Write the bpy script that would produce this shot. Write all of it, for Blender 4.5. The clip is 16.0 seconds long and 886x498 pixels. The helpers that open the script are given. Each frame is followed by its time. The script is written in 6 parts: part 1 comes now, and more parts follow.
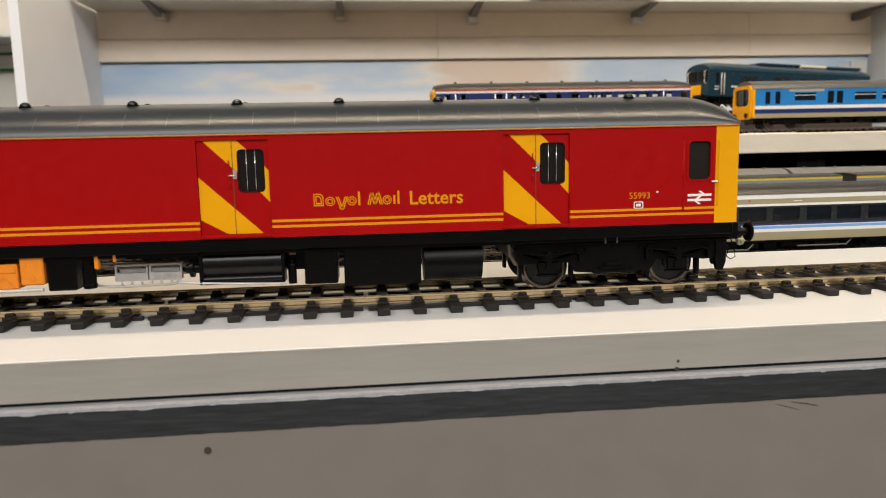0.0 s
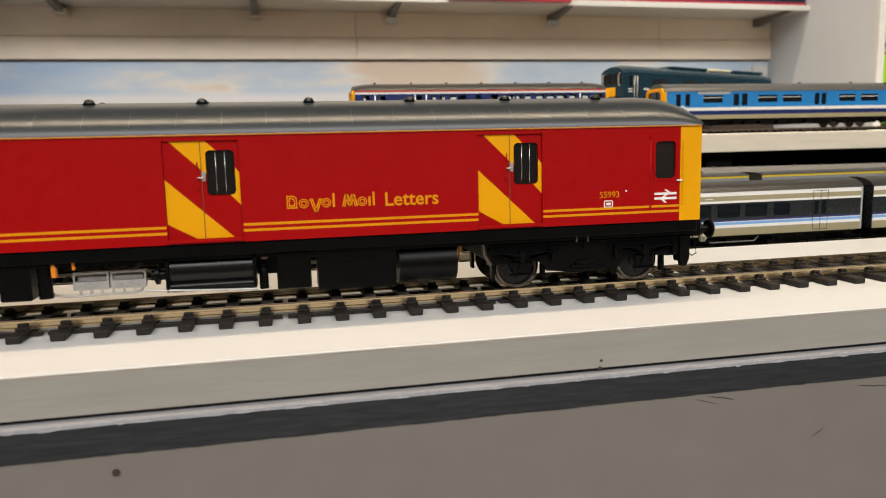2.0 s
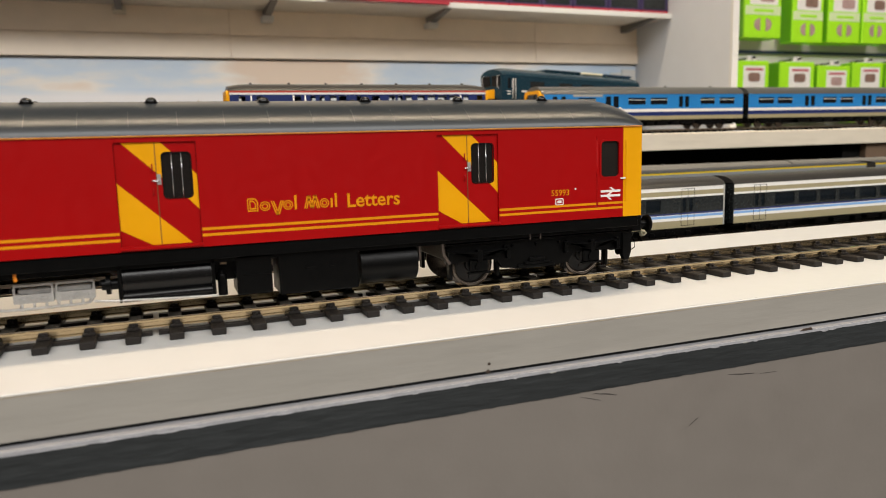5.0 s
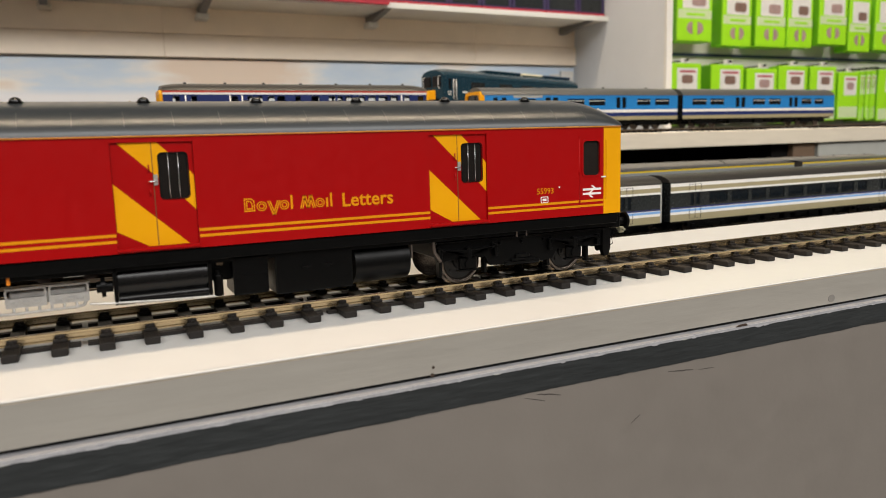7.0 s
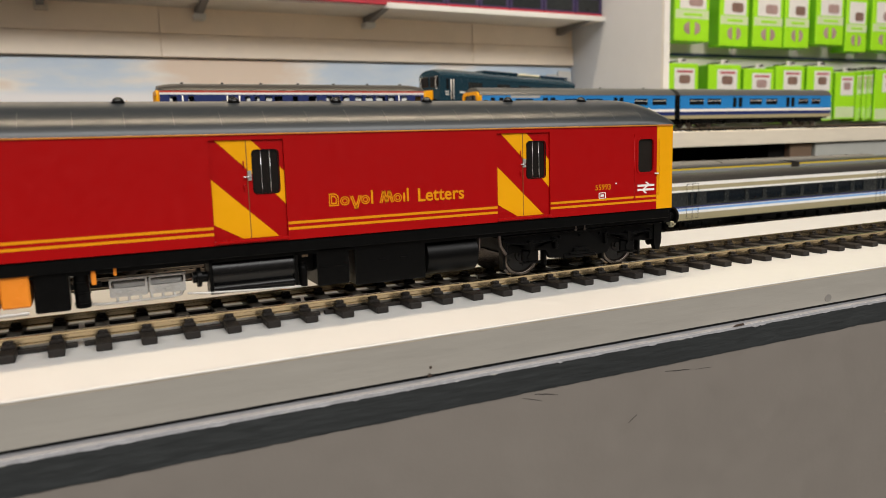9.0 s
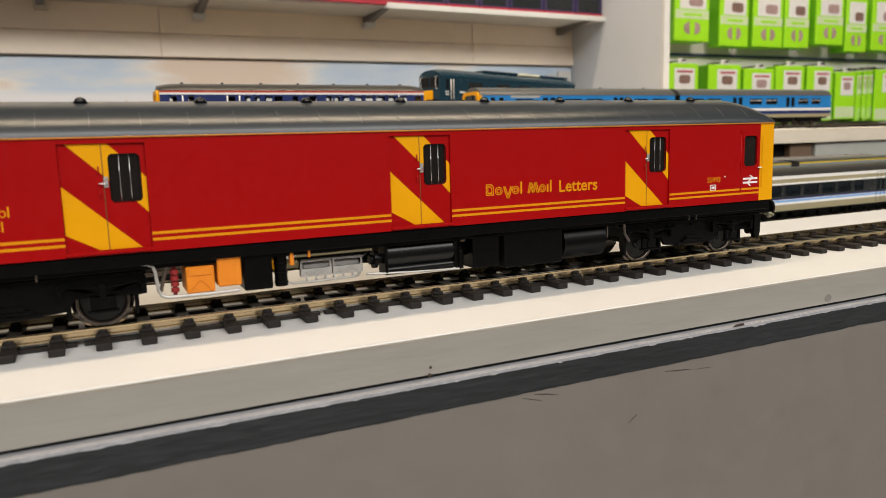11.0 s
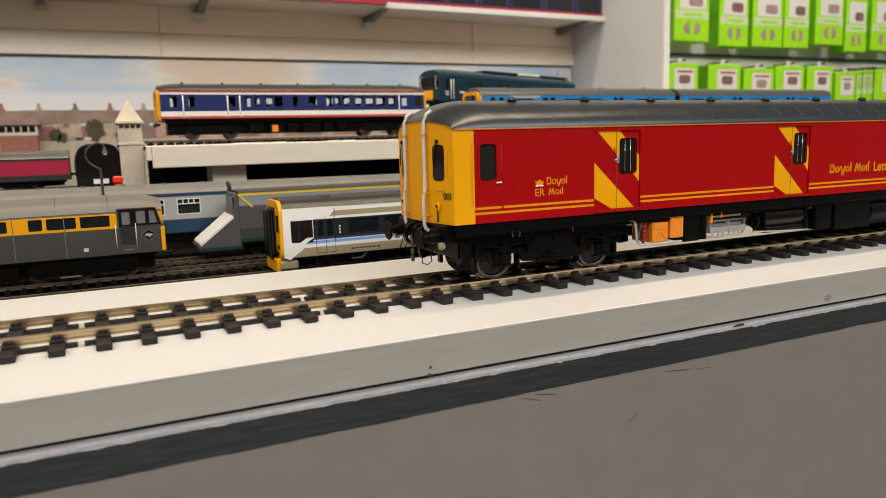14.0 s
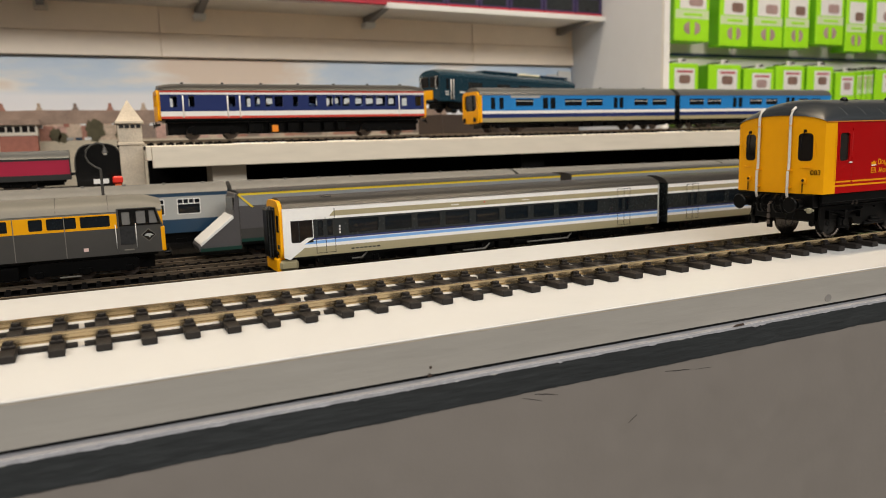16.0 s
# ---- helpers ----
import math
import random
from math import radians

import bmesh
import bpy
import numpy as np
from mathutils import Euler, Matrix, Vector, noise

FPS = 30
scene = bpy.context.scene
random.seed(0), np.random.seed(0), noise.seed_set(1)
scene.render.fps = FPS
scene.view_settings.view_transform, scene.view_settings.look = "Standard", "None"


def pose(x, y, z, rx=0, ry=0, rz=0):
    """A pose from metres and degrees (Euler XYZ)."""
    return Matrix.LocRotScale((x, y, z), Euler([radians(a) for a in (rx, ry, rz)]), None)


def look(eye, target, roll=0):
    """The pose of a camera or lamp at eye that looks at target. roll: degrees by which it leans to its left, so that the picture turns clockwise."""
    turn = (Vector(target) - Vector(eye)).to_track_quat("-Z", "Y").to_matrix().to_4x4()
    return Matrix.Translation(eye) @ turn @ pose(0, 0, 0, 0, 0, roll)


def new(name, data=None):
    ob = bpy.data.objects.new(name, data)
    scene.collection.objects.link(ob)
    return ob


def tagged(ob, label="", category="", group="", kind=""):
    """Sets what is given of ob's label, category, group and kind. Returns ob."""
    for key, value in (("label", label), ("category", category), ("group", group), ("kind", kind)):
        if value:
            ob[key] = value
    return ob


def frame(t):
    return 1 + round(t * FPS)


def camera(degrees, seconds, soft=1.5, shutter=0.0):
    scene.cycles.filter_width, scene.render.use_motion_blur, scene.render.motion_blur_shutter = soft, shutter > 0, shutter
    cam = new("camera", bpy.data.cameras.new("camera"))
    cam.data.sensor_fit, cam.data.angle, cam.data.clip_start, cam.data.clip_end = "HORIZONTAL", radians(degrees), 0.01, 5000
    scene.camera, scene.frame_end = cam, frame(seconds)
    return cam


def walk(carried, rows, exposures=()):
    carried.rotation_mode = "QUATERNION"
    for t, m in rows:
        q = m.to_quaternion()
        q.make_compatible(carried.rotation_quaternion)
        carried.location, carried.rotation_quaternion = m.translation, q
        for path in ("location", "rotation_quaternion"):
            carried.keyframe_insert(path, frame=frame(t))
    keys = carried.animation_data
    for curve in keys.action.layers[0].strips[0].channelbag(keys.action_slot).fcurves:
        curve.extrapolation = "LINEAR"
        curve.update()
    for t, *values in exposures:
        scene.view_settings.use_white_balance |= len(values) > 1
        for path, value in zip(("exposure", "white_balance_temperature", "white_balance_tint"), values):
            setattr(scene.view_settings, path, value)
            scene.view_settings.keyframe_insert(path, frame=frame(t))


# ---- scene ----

# ---- camera ----
cam = camera(62.44, 16.0, soft=0.9)
cam.data.dof.use_dof = True
cam.data.dof.focus_distance = 0.40
cam.data.dof.aperture_fstop = 14.0


def aim(x, y, z, yaw, down, lean):
    """Camera pose: yaw to the right of +y, degrees down, lean."""
    return pose(x, y, z) @ pose(0, 0, 0, 0, 0, -yaw) @ pose(0, 0, 0, 90 - down) @ pose(0, 0, 0, 0, 0, -lean)


CAM_ROWS = [
    (0.0, -0.0109, -0.3165, 0.0751, 5.71, 8.14, 1.25),
    (0.5, -0.0108, -0.3153, 0.0751, 7.11, 8.15, 1.22),
    (1.0, -0.0107, -0.3139, 0.0752, 8.58, 8.16, 1.22),
    (1.5, -0.0105, -0.3124, 0.0753, 10.15, 8.17, 1.28),
    (2.0, -0.0101, -0.3105, 0.0753, 11.86, 8.19, 1.36),
    (2.5, -0.0096, -0.3091, 0.0754, 13.47, 8.22, 1.37),
    (3.0, -0.0094, -0.3080, 0.0756, 14.94, 8.25, 1.37),
    (3.5, -0.0092, -0.3069, 0.0757, 16.32, 8.27, 1.38),
    (4.0, -0.0087, -0.3058, 0.0757, 17.77, 8.28, 1.47),
    (5.2, -0.0072, -0.3024, 0.0759, 21.55, 8.34, 1.56),
    (6.5, -0.0060, -0.2997, 0.0762, 24.88, 8.40, 1.62),
    (7.0, -0.0058, -0.2998, 0.0762, 25.42, 8.42, 1.63),
    (7.4, -0.0056, -0.2999, 0.0762, 25.60, 8.42, 1.64),
    (16.0, -0.0056, -0.2999, 0.0762, 25.60, 8.42, 1.64),
]
walk(cam, [(r[0], aim(*r[1:])) for r in CAM_ROWS], exposures=[(0.0, 0.04), (12.5, 0.04), (13.5, 0.01), (14.5, -0.05), (15.5, -0.09), (16.0, -0.09)])

# ---- light ----
world = bpy.data.worlds.new("world")
scene.world = world
world.use_nodes = True
world.node_tree.nodes["Background"].inputs[0].default_value = (0.9, 0.95, 1.0, 1)
world.node_tree.nodes["Background"].inputs[1].default_value = 0.25
scene.view_settings.exposure = 0.0


def lamp(name, at, to, size_x, size_y, watts, colour):
    d = bpy.data.lights.new(name, "AREA")
    d.shape, d.size, d.size_y, d.energy, d.color = "RECTANGLE", size_x, size_y, watts, colour
    ob = new(name, d)
    ob.matrix_world = look(at, to)
    return ob


WARM = (1.0, 0.80, 0.56)
NEUTRAL = (1.0, 0.93, 0.84)
lamp("ceiling_light_over_shelf", (0.35, 0.20, 2.2), (0.35, 0.14, 0), 2.6, 0.10, 46, WARM)
# added fill with no seen source, brightens the front faces
lamp("added_fill_over_aisle", (0.0, -1.5, 2.4), (0.0, -1.5, 0), 5.0, 1.2, 24, NEUTRAL)
# added fill from the left, brightens the yellow cab ends
lamp("added_fill_left", (-2.4, -0.5, 2.4), (-2.4, -0.5, 0), 0.6, 2.4, 46, NEUTRAL)
# added front fill for the red side and back wall, an unseen source
lamp("added_fill_front", (0.6, -3.0, 2.4), (0.6, -3.0, 0), 6.0, 1.8, 246, (0.97, 0.95, 0.93))

# ---- helpers of this scene ----


def mat(name, colour, rough=0.5, metal=0.0, vary=0.08, scale=60.0, bump=0.0, bscale=400.0, coat=0.0, spec=0.5, stretch=None, rvar=0.15):
    """A painted or moulded surface: two scales of tone, two of roughness and a fine relief."""
    m = bpy.data.materials.new(name)
    m.use_nodes = True
    nt = m.node_tree
    b = nt.nodes["Principled BSDF"]
    b.inputs["Roughness"].default_value, b.inputs["Metallic"].default_value = rough, metal
    b.inputs["Coat Weight"].default_value = coat
    b.inputs["Specular IOR Level"].default_value = spec
    tc = nt.nodes.new("ShaderNodeTexCoord")
    mp = nt.nodes.new("ShaderNodeMapping")
    if stretch:
        mp.inputs["Scale"].default_value = stretch
    nt.links.new(tc.outputs["Object"], mp.inputs[0])
    n1, n2 = nt.nodes.new("ShaderNodeTexNoise"), nt.nodes.new("ShaderNodeTexNoise")
    n1.inputs["Scale"].default_value, n1.inputs["Detail"].default_value = scale, 5
    n2.inputs["Scale"].default_value, n2.inputs["Detail"].default_value = scale * 9, 4
    for n in (n1, n2):
        nt.links.new(mp.outputs[0], n.inputs["Vector"])
    mx = nt.nodes.new("ShaderNodeMath")
    mx.operation = "ADD"
    nt.links.new(n1.outputs["Fac"], mx.inputs[0])
    nt.links.new(n2.outputs["Fac"], mx.inputs[1])
    mr = nt.nodes.new("ShaderNodeMapRange")
    mr.inputs[1].default_value, mr.inputs[2].default_value = 0.6, 1.4
    mr.inputs[3].default_value, mr.inputs[4].default_value = 1 - vary, 1 + vary
    nt.links.new(mx.outputs[0], mr.inputs[0])
    hs = nt.nodes.new("ShaderNodeHueSaturation")
    hs.inputs["Color"].default_value = (*colour, 1)
    nt.links.new(mr.outputs[0], hs.inputs["Value"])
    nt.links.new(hs.outputs[0], b.inputs["Base Color"])
    rr = nt.nodes.new("ShaderNodeMapRange")
    rr.inputs[1].default_value, rr.inputs[2].default_value = 0.3, 0.7
    rr.inputs[3].default_value, rr.inputs[4].default_value = max(0.02, rough * (1 - rvar)), min(1, rough * (1 + rvar))
    nt.links.new(n2.outputs["Fac"], rr.inputs[0])
    nt.links.new(rr.outputs[0], b.inputs["Roughness"])
    if bump:
        bn = nt.nodes.new("ShaderNodeTexNoise")
        bn.inputs["Scale"].default_value, bn.inputs["Detail"].default_value = bscale, 4
        nt.links.new(mp.outputs[0], bn.inputs["Vector"])
        bp = nt.nodes.new("ShaderNodeBump")
        bp.inputs["Strength"].default_value, bp.inputs["Distance"].default_value = bump, 0.001
        nt.links.new(bn.outputs["Fac"], bp.inputs["Height"])
        nt.links.new(bp.outputs[0], b.inputs["Normal"])
    return m


def glass_mat(name, colour, rough=0.08):
    m = mat(name, colour, rough, vary=0.15, scale=120, spec=0.35)
    return m


RED = mat("mail_red_paint", (0.335, 0.0016, 0.0022), 0.36, vary=0.03, scale=25, spec=0.19)
YEL = mat("warning_yellow_paint", (0.77, 0.345, 0.0006), 0.42, vary=0.03, scale=25, spec=0.2)
LINEY = mat("amber_lining_paint", (0.70, 0.265, 0.003), 0.42, vary=0.03, scale=25, spec=0.2)
ROOFG = mat("satin_dark_grey_roof", (0.020, 0.025, 0.030), 0.29, vary=0.04, scale=10, rvar=0.02, spec=0.50)
SEAM = mat("pale_grey_roof_weld", (0.16, 0.165, 0.165), 0.5)
BLACK = mat("black_underframe", (0.002, 0.002, 0.002), 0.34, vary=0.2, spec=0.13)
BLACKG = mat("gloss_black", (0.003, 0.003, 0.003), 0.14, spec=0.4)
DARK = mat("dark_interior", (0.012, 0.010, 0.008), 0.6, spec=0.1)
GLASS = glass_mat("dark_window_glass", (0.010, 0.008, 0.007), 0.1)
CABGLASS = glass_mat("smoky_cab_glazing", (0.016, 0.013, 0.011), 0.09)
STEEL = mat("nickel_silver_rail", (0.46, 0.36, 0.22), 0.19, metal=0.95, vary=0.15, stretch=(0.2, 1, 1))
WHEELM = mat("dulled_wheel_steel", (0.13, 0.105, 0.09), 0.36, metal=0.7, vary=0.2)
# small-track sleeper colour darkened to carry the shade under the trains
SLEEPS = mat("shade_dark_small_sleeper", (0.004, 0.0034, 0.003), 0.75, spec=0.12, vary=0.3, scale=120)
SLEEP = mat("dark_brown_sleeper", (0.015, 0.012, 0.010), 0.55, spec=0.3, vary=0.2, scale=90, bump=0.2, bscale=900)
SILVER = mat("silver_engine_casting", (0.46, 0.45, 0.43), 0.36, metal=0.45, vary=0.2, scale=200, bump=0.3, bscale=700)
TANKB = mat("satin_black_tank", (0.003, 0.003, 0.003), 0.24, spec=0.28)
ORANGE = mat("orange_equipment", (0.72, 0.22, 0.01), 0.45, vary=0.05)
MARKW = mat("white_marking", (0.8, 0.78, 0.74), 0.5)
CHROME = mat("bright_handle_metal", (0.7, 0.7, 0.7), 0.22, metal=0.8)
CREAM = mat("white_painted_shelf_top", (0.578, 0.580, 0.568), 0.42, vary=0.03, scale=12, bump=0.08, bscale=120)
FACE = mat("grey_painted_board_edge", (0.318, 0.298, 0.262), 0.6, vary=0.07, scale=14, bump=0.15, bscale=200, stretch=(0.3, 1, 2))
STRIP = mat("pale_grey_chipped_strip", (0.36, 0.36, 0.375), 0.5, vary=0.2, scale=60, bump=0.3, bscale=300)
RAWEDGE = mat("raw_tan_board_edge", (0.46, 0.39, 0.30), 0.6, vary=0.2, scale=40, stretch=(0.2, 1, 1))
LEDGE = mat("lavender_grey_paint", (0.27, 0.27, 0.285), 0.5, vary=0.15, scale=40, stretch=(0.3, 1, 1))
BAND = mat("black_painted_band", (0.022, 0.025, 0.026), 0.5, vary=0.25, scale=50, bump=0.5, bscale=250, stretch=(0.25, 1, 1.5))
TAUPE = mat("taupe_painted_panel", (0.196, 0.174, 0.152), 0.55, vary=0.05, scale=8, bump=0.12, bscale=160)
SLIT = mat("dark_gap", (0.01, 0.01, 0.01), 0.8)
DECKW = mat("cream_painted_timber", (0.70, 0.63, 0.51), 0.6, vary=0.08, scale=20, bump=0.2, bscale=180, stretch=(0.2, 1, 1))
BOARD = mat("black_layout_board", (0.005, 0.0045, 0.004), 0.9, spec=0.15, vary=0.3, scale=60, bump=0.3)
WALLB = mat("beige_wall_board", (0.90, 0.78, 0.64), 0.6, vary=0.05, scale=4, bump=0.05)
SHOPW = mat("off_white_shelving_steel", (0.72, 0.68, 0.61), 0.5, vary=0.04, scale=4)


def box(bm, x0, x1, y0, y1, z0, z1, bevel=0.0, seg=1):
    vs = [bm.verts.new((x, y, z)) for x in (x0, x1) for y in (y0, y1) for z in (z0, z1)]
    fs = [bm.faces.new([vs[i] for i in q]) for q in
          ((0, 1, 3, 2), (4, 6, 7, 5), (0, 4, 5, 1), (2, 3, 7, 6), (0, 2, 6, 4), (1, 5, 7, 3))]
    if bevel:
        es = list({e for f in fs for e in f.edges})
        bmesh.ops.bevel(bm, geom=es, offset=bevel, segments=seg, affect="EDGES", profile=0.5)
    return bm


def tube(bm, p, q, r, n=12, r2=None, caps=True):
    """A round bar from p to q."""
    p, q = Vector(p), Vector(q)
    r2 = r if r2 is None else r2
    w = (q - p).normalized()
    a = w.orthogonal().normalized()
    b = w.cross(a)
    rings = [[bm.verts.new(c + (a * math.cos(t) + b * math.sin(t)) * rr) for t in [2 * math.pi * i / n for i in range(n)]]
             for c, rr in ((p, r), (q, r2))]
    for i in range(n):
        bm.faces.new((rings[0][i], rings[0][(i + 1) % n], rings[1][(i + 1) % n], rings[1][i])).smooth = True
    if caps:
        bm.faces.new(rings[0][::-1])
        bm.faces.new(rings[1])
    return bm


def pipe(bm, pts, r, n=8):
    """A bent round bar through the points."""
    pts = [Vector(p) for p in pts]
    rings = []
    for i, p in enumerate(pts):
        w = (pts[min(i + 1, len(pts) - 1)] - pts[max(i - 1, 0)]).normalized()
        a = w.cross(Vector((0.31, 0.17, 0.93))).normalized()
        b = w.cross(a)
        rings.append([bm.verts.new(p + (a * math.cos(t) + b * math.sin(t)) * r) for t in [2 * math.pi * k / n for k in range(n)]])
    for u, v in zip(rings, rings[1:]):
        for k in range(n):
            bm.faces.new((u[k], u[(k + 1) % n], v[(k + 1) % n], v[k])).smooth = True
    bm.faces.new(rings[0][::-1])
    bm.faces.new(rings[-1])
    return bm


def ball(bm, c, r, sx=1, sy=1, sz=1, n=12):
    m = Matrix.Translation(c) @ Matrix.Diagonal((sx, sy, sz, 1))
    for f in {f for v in bmesh.ops.create_uvsphere(bm, u_segments=n, v_segments=n // 2 + 2, radius=r, matrix=m)["verts"] for f in v.link_faces}:
        f.smooth = True
    return bm


def rrect(x0, x1, z0, z1, r=0.0, n=4):
    """Corner points of a rounded rectangle."""
    if r <= 0:
        return [(x0, z0), (x1, z0), (x1, z1), (x0, z1)]
    out = []
    for cx, cz, a0 in ((x1 - r, z0 + r, -90), (x1 - r, z1 - r, 0), (x0 + r, z1 - r, 90), (x0 + r, z0 + r, 180)):
        for k in range(n + 1):
            t = radians(a0 + 90 * k / n)
            out.append((cx + r * math.cos(t), cz + r * math.sin(t)))
    return out


def plate(bm, outer, holes, y, depth, axis="y"):
    """A flat plate in the plane y (or x) with holes through it, its back depth further in."""
    def at(p, d):
        return (p[0], y + d, p[1]) if axis == "y" else (y + d, p[0], p[1])
    edges, loops = [], []
    for loop in [outer, *holes]:
        vs = [bm.verts.new(at(p, 0)) for p in loop]
        loops.append(vs)
        edges += [bm.edges.new((vs[i], vs[(i + 1) % len(vs)])) for i in range(len(vs))]
    made = bmesh.ops.triangle_fill(bm, use_beauty=True, use_dissolve=False, edges=edges)
    front = [g for g in made["geom"] if isinstance(g, bmesh.types.BMFace)]
    if depth:
        for vs in loops:
            bk = [bm.verts.new(v.co + Vector((0, depth, 0) if axis == "y" else (depth, 0, 0))) for v in vs]
            for i in range(len(vs)):
                j = (i + 1) % len(vs)
                bm.faces.new((vs[i], vs[j], bk[j], bk[i]))
    bmesh.ops.recalc_face_normals(bm, faces=bm.faces[:])
    return bm


def prism(bm, outline, z0, z1):
    """A closed upright prism over an outline of (x, y)."""
    lo = [bm.verts.new((x, y, z0)) for x, y in outline]
    hi = [bm.verts.new((x, y, z1)) for x, y in outline]
    n = len(lo)
    for i in range(n):
        bm.faces.new((lo[i], lo[(i + 1) % n], hi[(i + 1) % n], hi[i]))
    bm.faces.new(lo[::-1])
    bm.faces.new(hi)
    bmesh.ops.recalc_face_normals(bm, faces=bm.faces[:])
    return bm


def mesh_of(name, bm, material):
    bm.normal_update()
    for e in bm.edges:
        if len(e.link_faces) == 2 and e.calc_face_angle(0) > 0.7:
            e.smooth = False
    me = bpy.data.meshes.new(name)
    bm.to_mesh(me)
    bm.free()
    me.materials.append(material)
    return me


def part(name, bm, material, parent=None, label="", at=None):
    ob = new(name, mesh_of(name, bm, material))
    if parent is not None:
        ob.parent = parent
    if at is not None:
        ob.matrix_basis = at
    return tagged(ob, label) if label else ob


def thing(name, label, category, group="", at=None, kind=""):
    ob = new(name)
    ob.empty_display_size = 0.01
    if at is not None:
        ob.matrix_basis = at
    return tagged(ob, label, category, group, kind)


def solid(name, bm, material, label, category, group="", kind="", at=None):
    ob = part(name, bm, material, at=at)
    return tagged(ob, label, category, group, kind)


def B(*a, **k):
    return box(bmesh.new(), *a, **k)


def words(name, text, material, parent, x0, x1, z, y, label="", bold=0.0):
    """Raised lettering on a side plane, from x0 to x1, with its feet at z."""
    cu = bpy.data.curves.new(name, "FONT")
    cu.body, cu.size, cu.extrude, cu.offset, cu.resolution_u = text, 0.01, 0.00008, bold, 3
    tmp = bpy.data.objects.new(name, cu)
    scene.collection.objects.link(tmp)
    me = bpy.data.meshes.new_from_object(tmp.evaluated_get(bpy.context.evaluated_depsgraph_get()))
    bpy.data.objects.remove(tmp)
    xs = [v.co.x for v in me.vertices]
    s = (x1 - x0) / (max(xs) - min(xs))
    me.transform(Matrix(((s, 0, 0, x0 - min(xs) * s), (0, 0, 1, y), (0, s, 0, z), (0, 0, 0, 1))))
    me.materials.append(material)
    ob = new(name, me)
    ob.parent = parent
    return tagged(ob, label) if label else ob

# ---- large structure ----
solid("shelf_board_floor", B(-1.6, 2.4, -0.0426, 0.140, -0.0157, 0.0), CREAM,
      "white painted raised shelf board under the large track", "shelf", kind="structure")
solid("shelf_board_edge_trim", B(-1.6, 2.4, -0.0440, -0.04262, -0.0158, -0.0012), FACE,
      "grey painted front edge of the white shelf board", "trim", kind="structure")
solid("shelf_raw_edge_trim", B(-1.6, 2.4, -0.0441, -0.04262, -0.00118, -0.00085), RAWEDGE,
      "thin raw tan line along the shelf board's upper edge", "trim", kind="structure")
solid("shelf_top_lip_trim", B(-1.6, 2.4, -0.0441, -0.04262, -0.00083, -0.00002, bevel=0.0003), CREAM,
      "white painted rounded lip of the shelf board", "trim", kind="structure")
solid("panel_ledge_trim", B(-1.6, 2.4, -0.0479, -0.0428, -0.0176, -0.0173), LEDGE,
      "grey painted top of the front panel", "trim", kind="structure")
# near-black strip: the gap's shade is put into its colour
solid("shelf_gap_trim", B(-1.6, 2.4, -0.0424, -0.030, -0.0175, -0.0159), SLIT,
      "near-black strip standing in for the shadow gap below the shelf board", "trim", kind="structure")


def rough_edge(x0, x1, step, z, amp, seed):
    rnd = random.Random(seed)
    n = int((x1 - x0) / step)
    return [(x0 + i * step, z + amp * noise.noise(Vector((i * 0.13, seed, 0))) + rnd.uniform(-amp, amp) * 0.35) for i in range(n + 1)]


def strip_mesh(top, bottom, y0, y1):
    """A board whose upper and lower edges wander."""
    bm = bmesh.new()
    rows = [[bm.verts.new((p[0], y, p[1])) for p in line] for line, y in ((bottom, y1), (bottom, y0), (top, y0), (top, y1))]
    for a, b in zip(rows, rows[1:] + rows[:1]):
        for i in range(len(a) - 1):
            bm.faces.new((a[i], a[i + 1], b[i + 1], b[i]))
    bmesh.ops.recalc_face_normals(bm, faces=bm.faces[:])
    return bm


fascia = solid("fascia_panel_wall", B(-1.6, 2.4, -0.0479, -0.030, -0.95, -0.01765, bevel=0.0004), TAUPE,
               "taupe painted front panel below the shelf", "panel", kind="structure")
lo = rough_edge(-0.5, 1.3, 0.003, -0.0298, 0.0004, 3)
hi = rough_edge(-0.5, 1.3, 0.003, -0.0188, 0.00025, 5)
part("black_band", strip_mesh(hi, lo, -0.0482, -0.0478), BAND, fascia, "black painted band with ragged lower edge")
hi2 = [(x, -0.01755) for x, z in hi]
lo2 = [(x, z - 0.0001) for x, z in hi]
part("pale_strip", strip_mesh(hi2, lo2, -0.0484, -0.0477), STRIP, fascia, "chipped pale grey strip along the panel top")
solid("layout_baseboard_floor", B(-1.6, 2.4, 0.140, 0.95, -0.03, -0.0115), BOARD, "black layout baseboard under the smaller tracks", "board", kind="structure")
# unseen room shell; walls and floor darkened to cut reflections on the trains
solid("shop_floor", B(-4, 5, -4, 3.0, -1.0, -0.95), mat("dark_unseen_floor", (0.09, 0.085, 0.08), 0.6, scale=3), "dark unseen room floor that cuts reflections", "floor", kind="structure")
CEILW = mat("white_ceiling_tile", (0.75, 0.74, 0.72), 0.8, scale=3)
UNSEENW = mat("dark_unseen_wall", (0.16, 0.15, 0.14), 0.7, scale=3)
solid("ceiling", B(-4, 5, -4, 3.0, 2.45, 2.5), CEILW, "unseen white room ceiling", "ceiling", kind="structure")
solid("wall_south", B(-4, 5, -4.05, -4, -0.95, 2.45), UNSEENW, "dark unseen room wall that cuts reflections", "wall", kind="structure")
solid("wall_west", B(-4.05, -4, -4, 3.0, -0.95, 2.45), UNSEENW, "dark unseen room wall that cuts reflections", "wall", kind="structure")
solid("wall_east", B(5, 5.05, -4, 3.0, -0.95, 2.45), UNSEENW, "dark unseen room wall that cuts reflections", "wall", kind="structure")
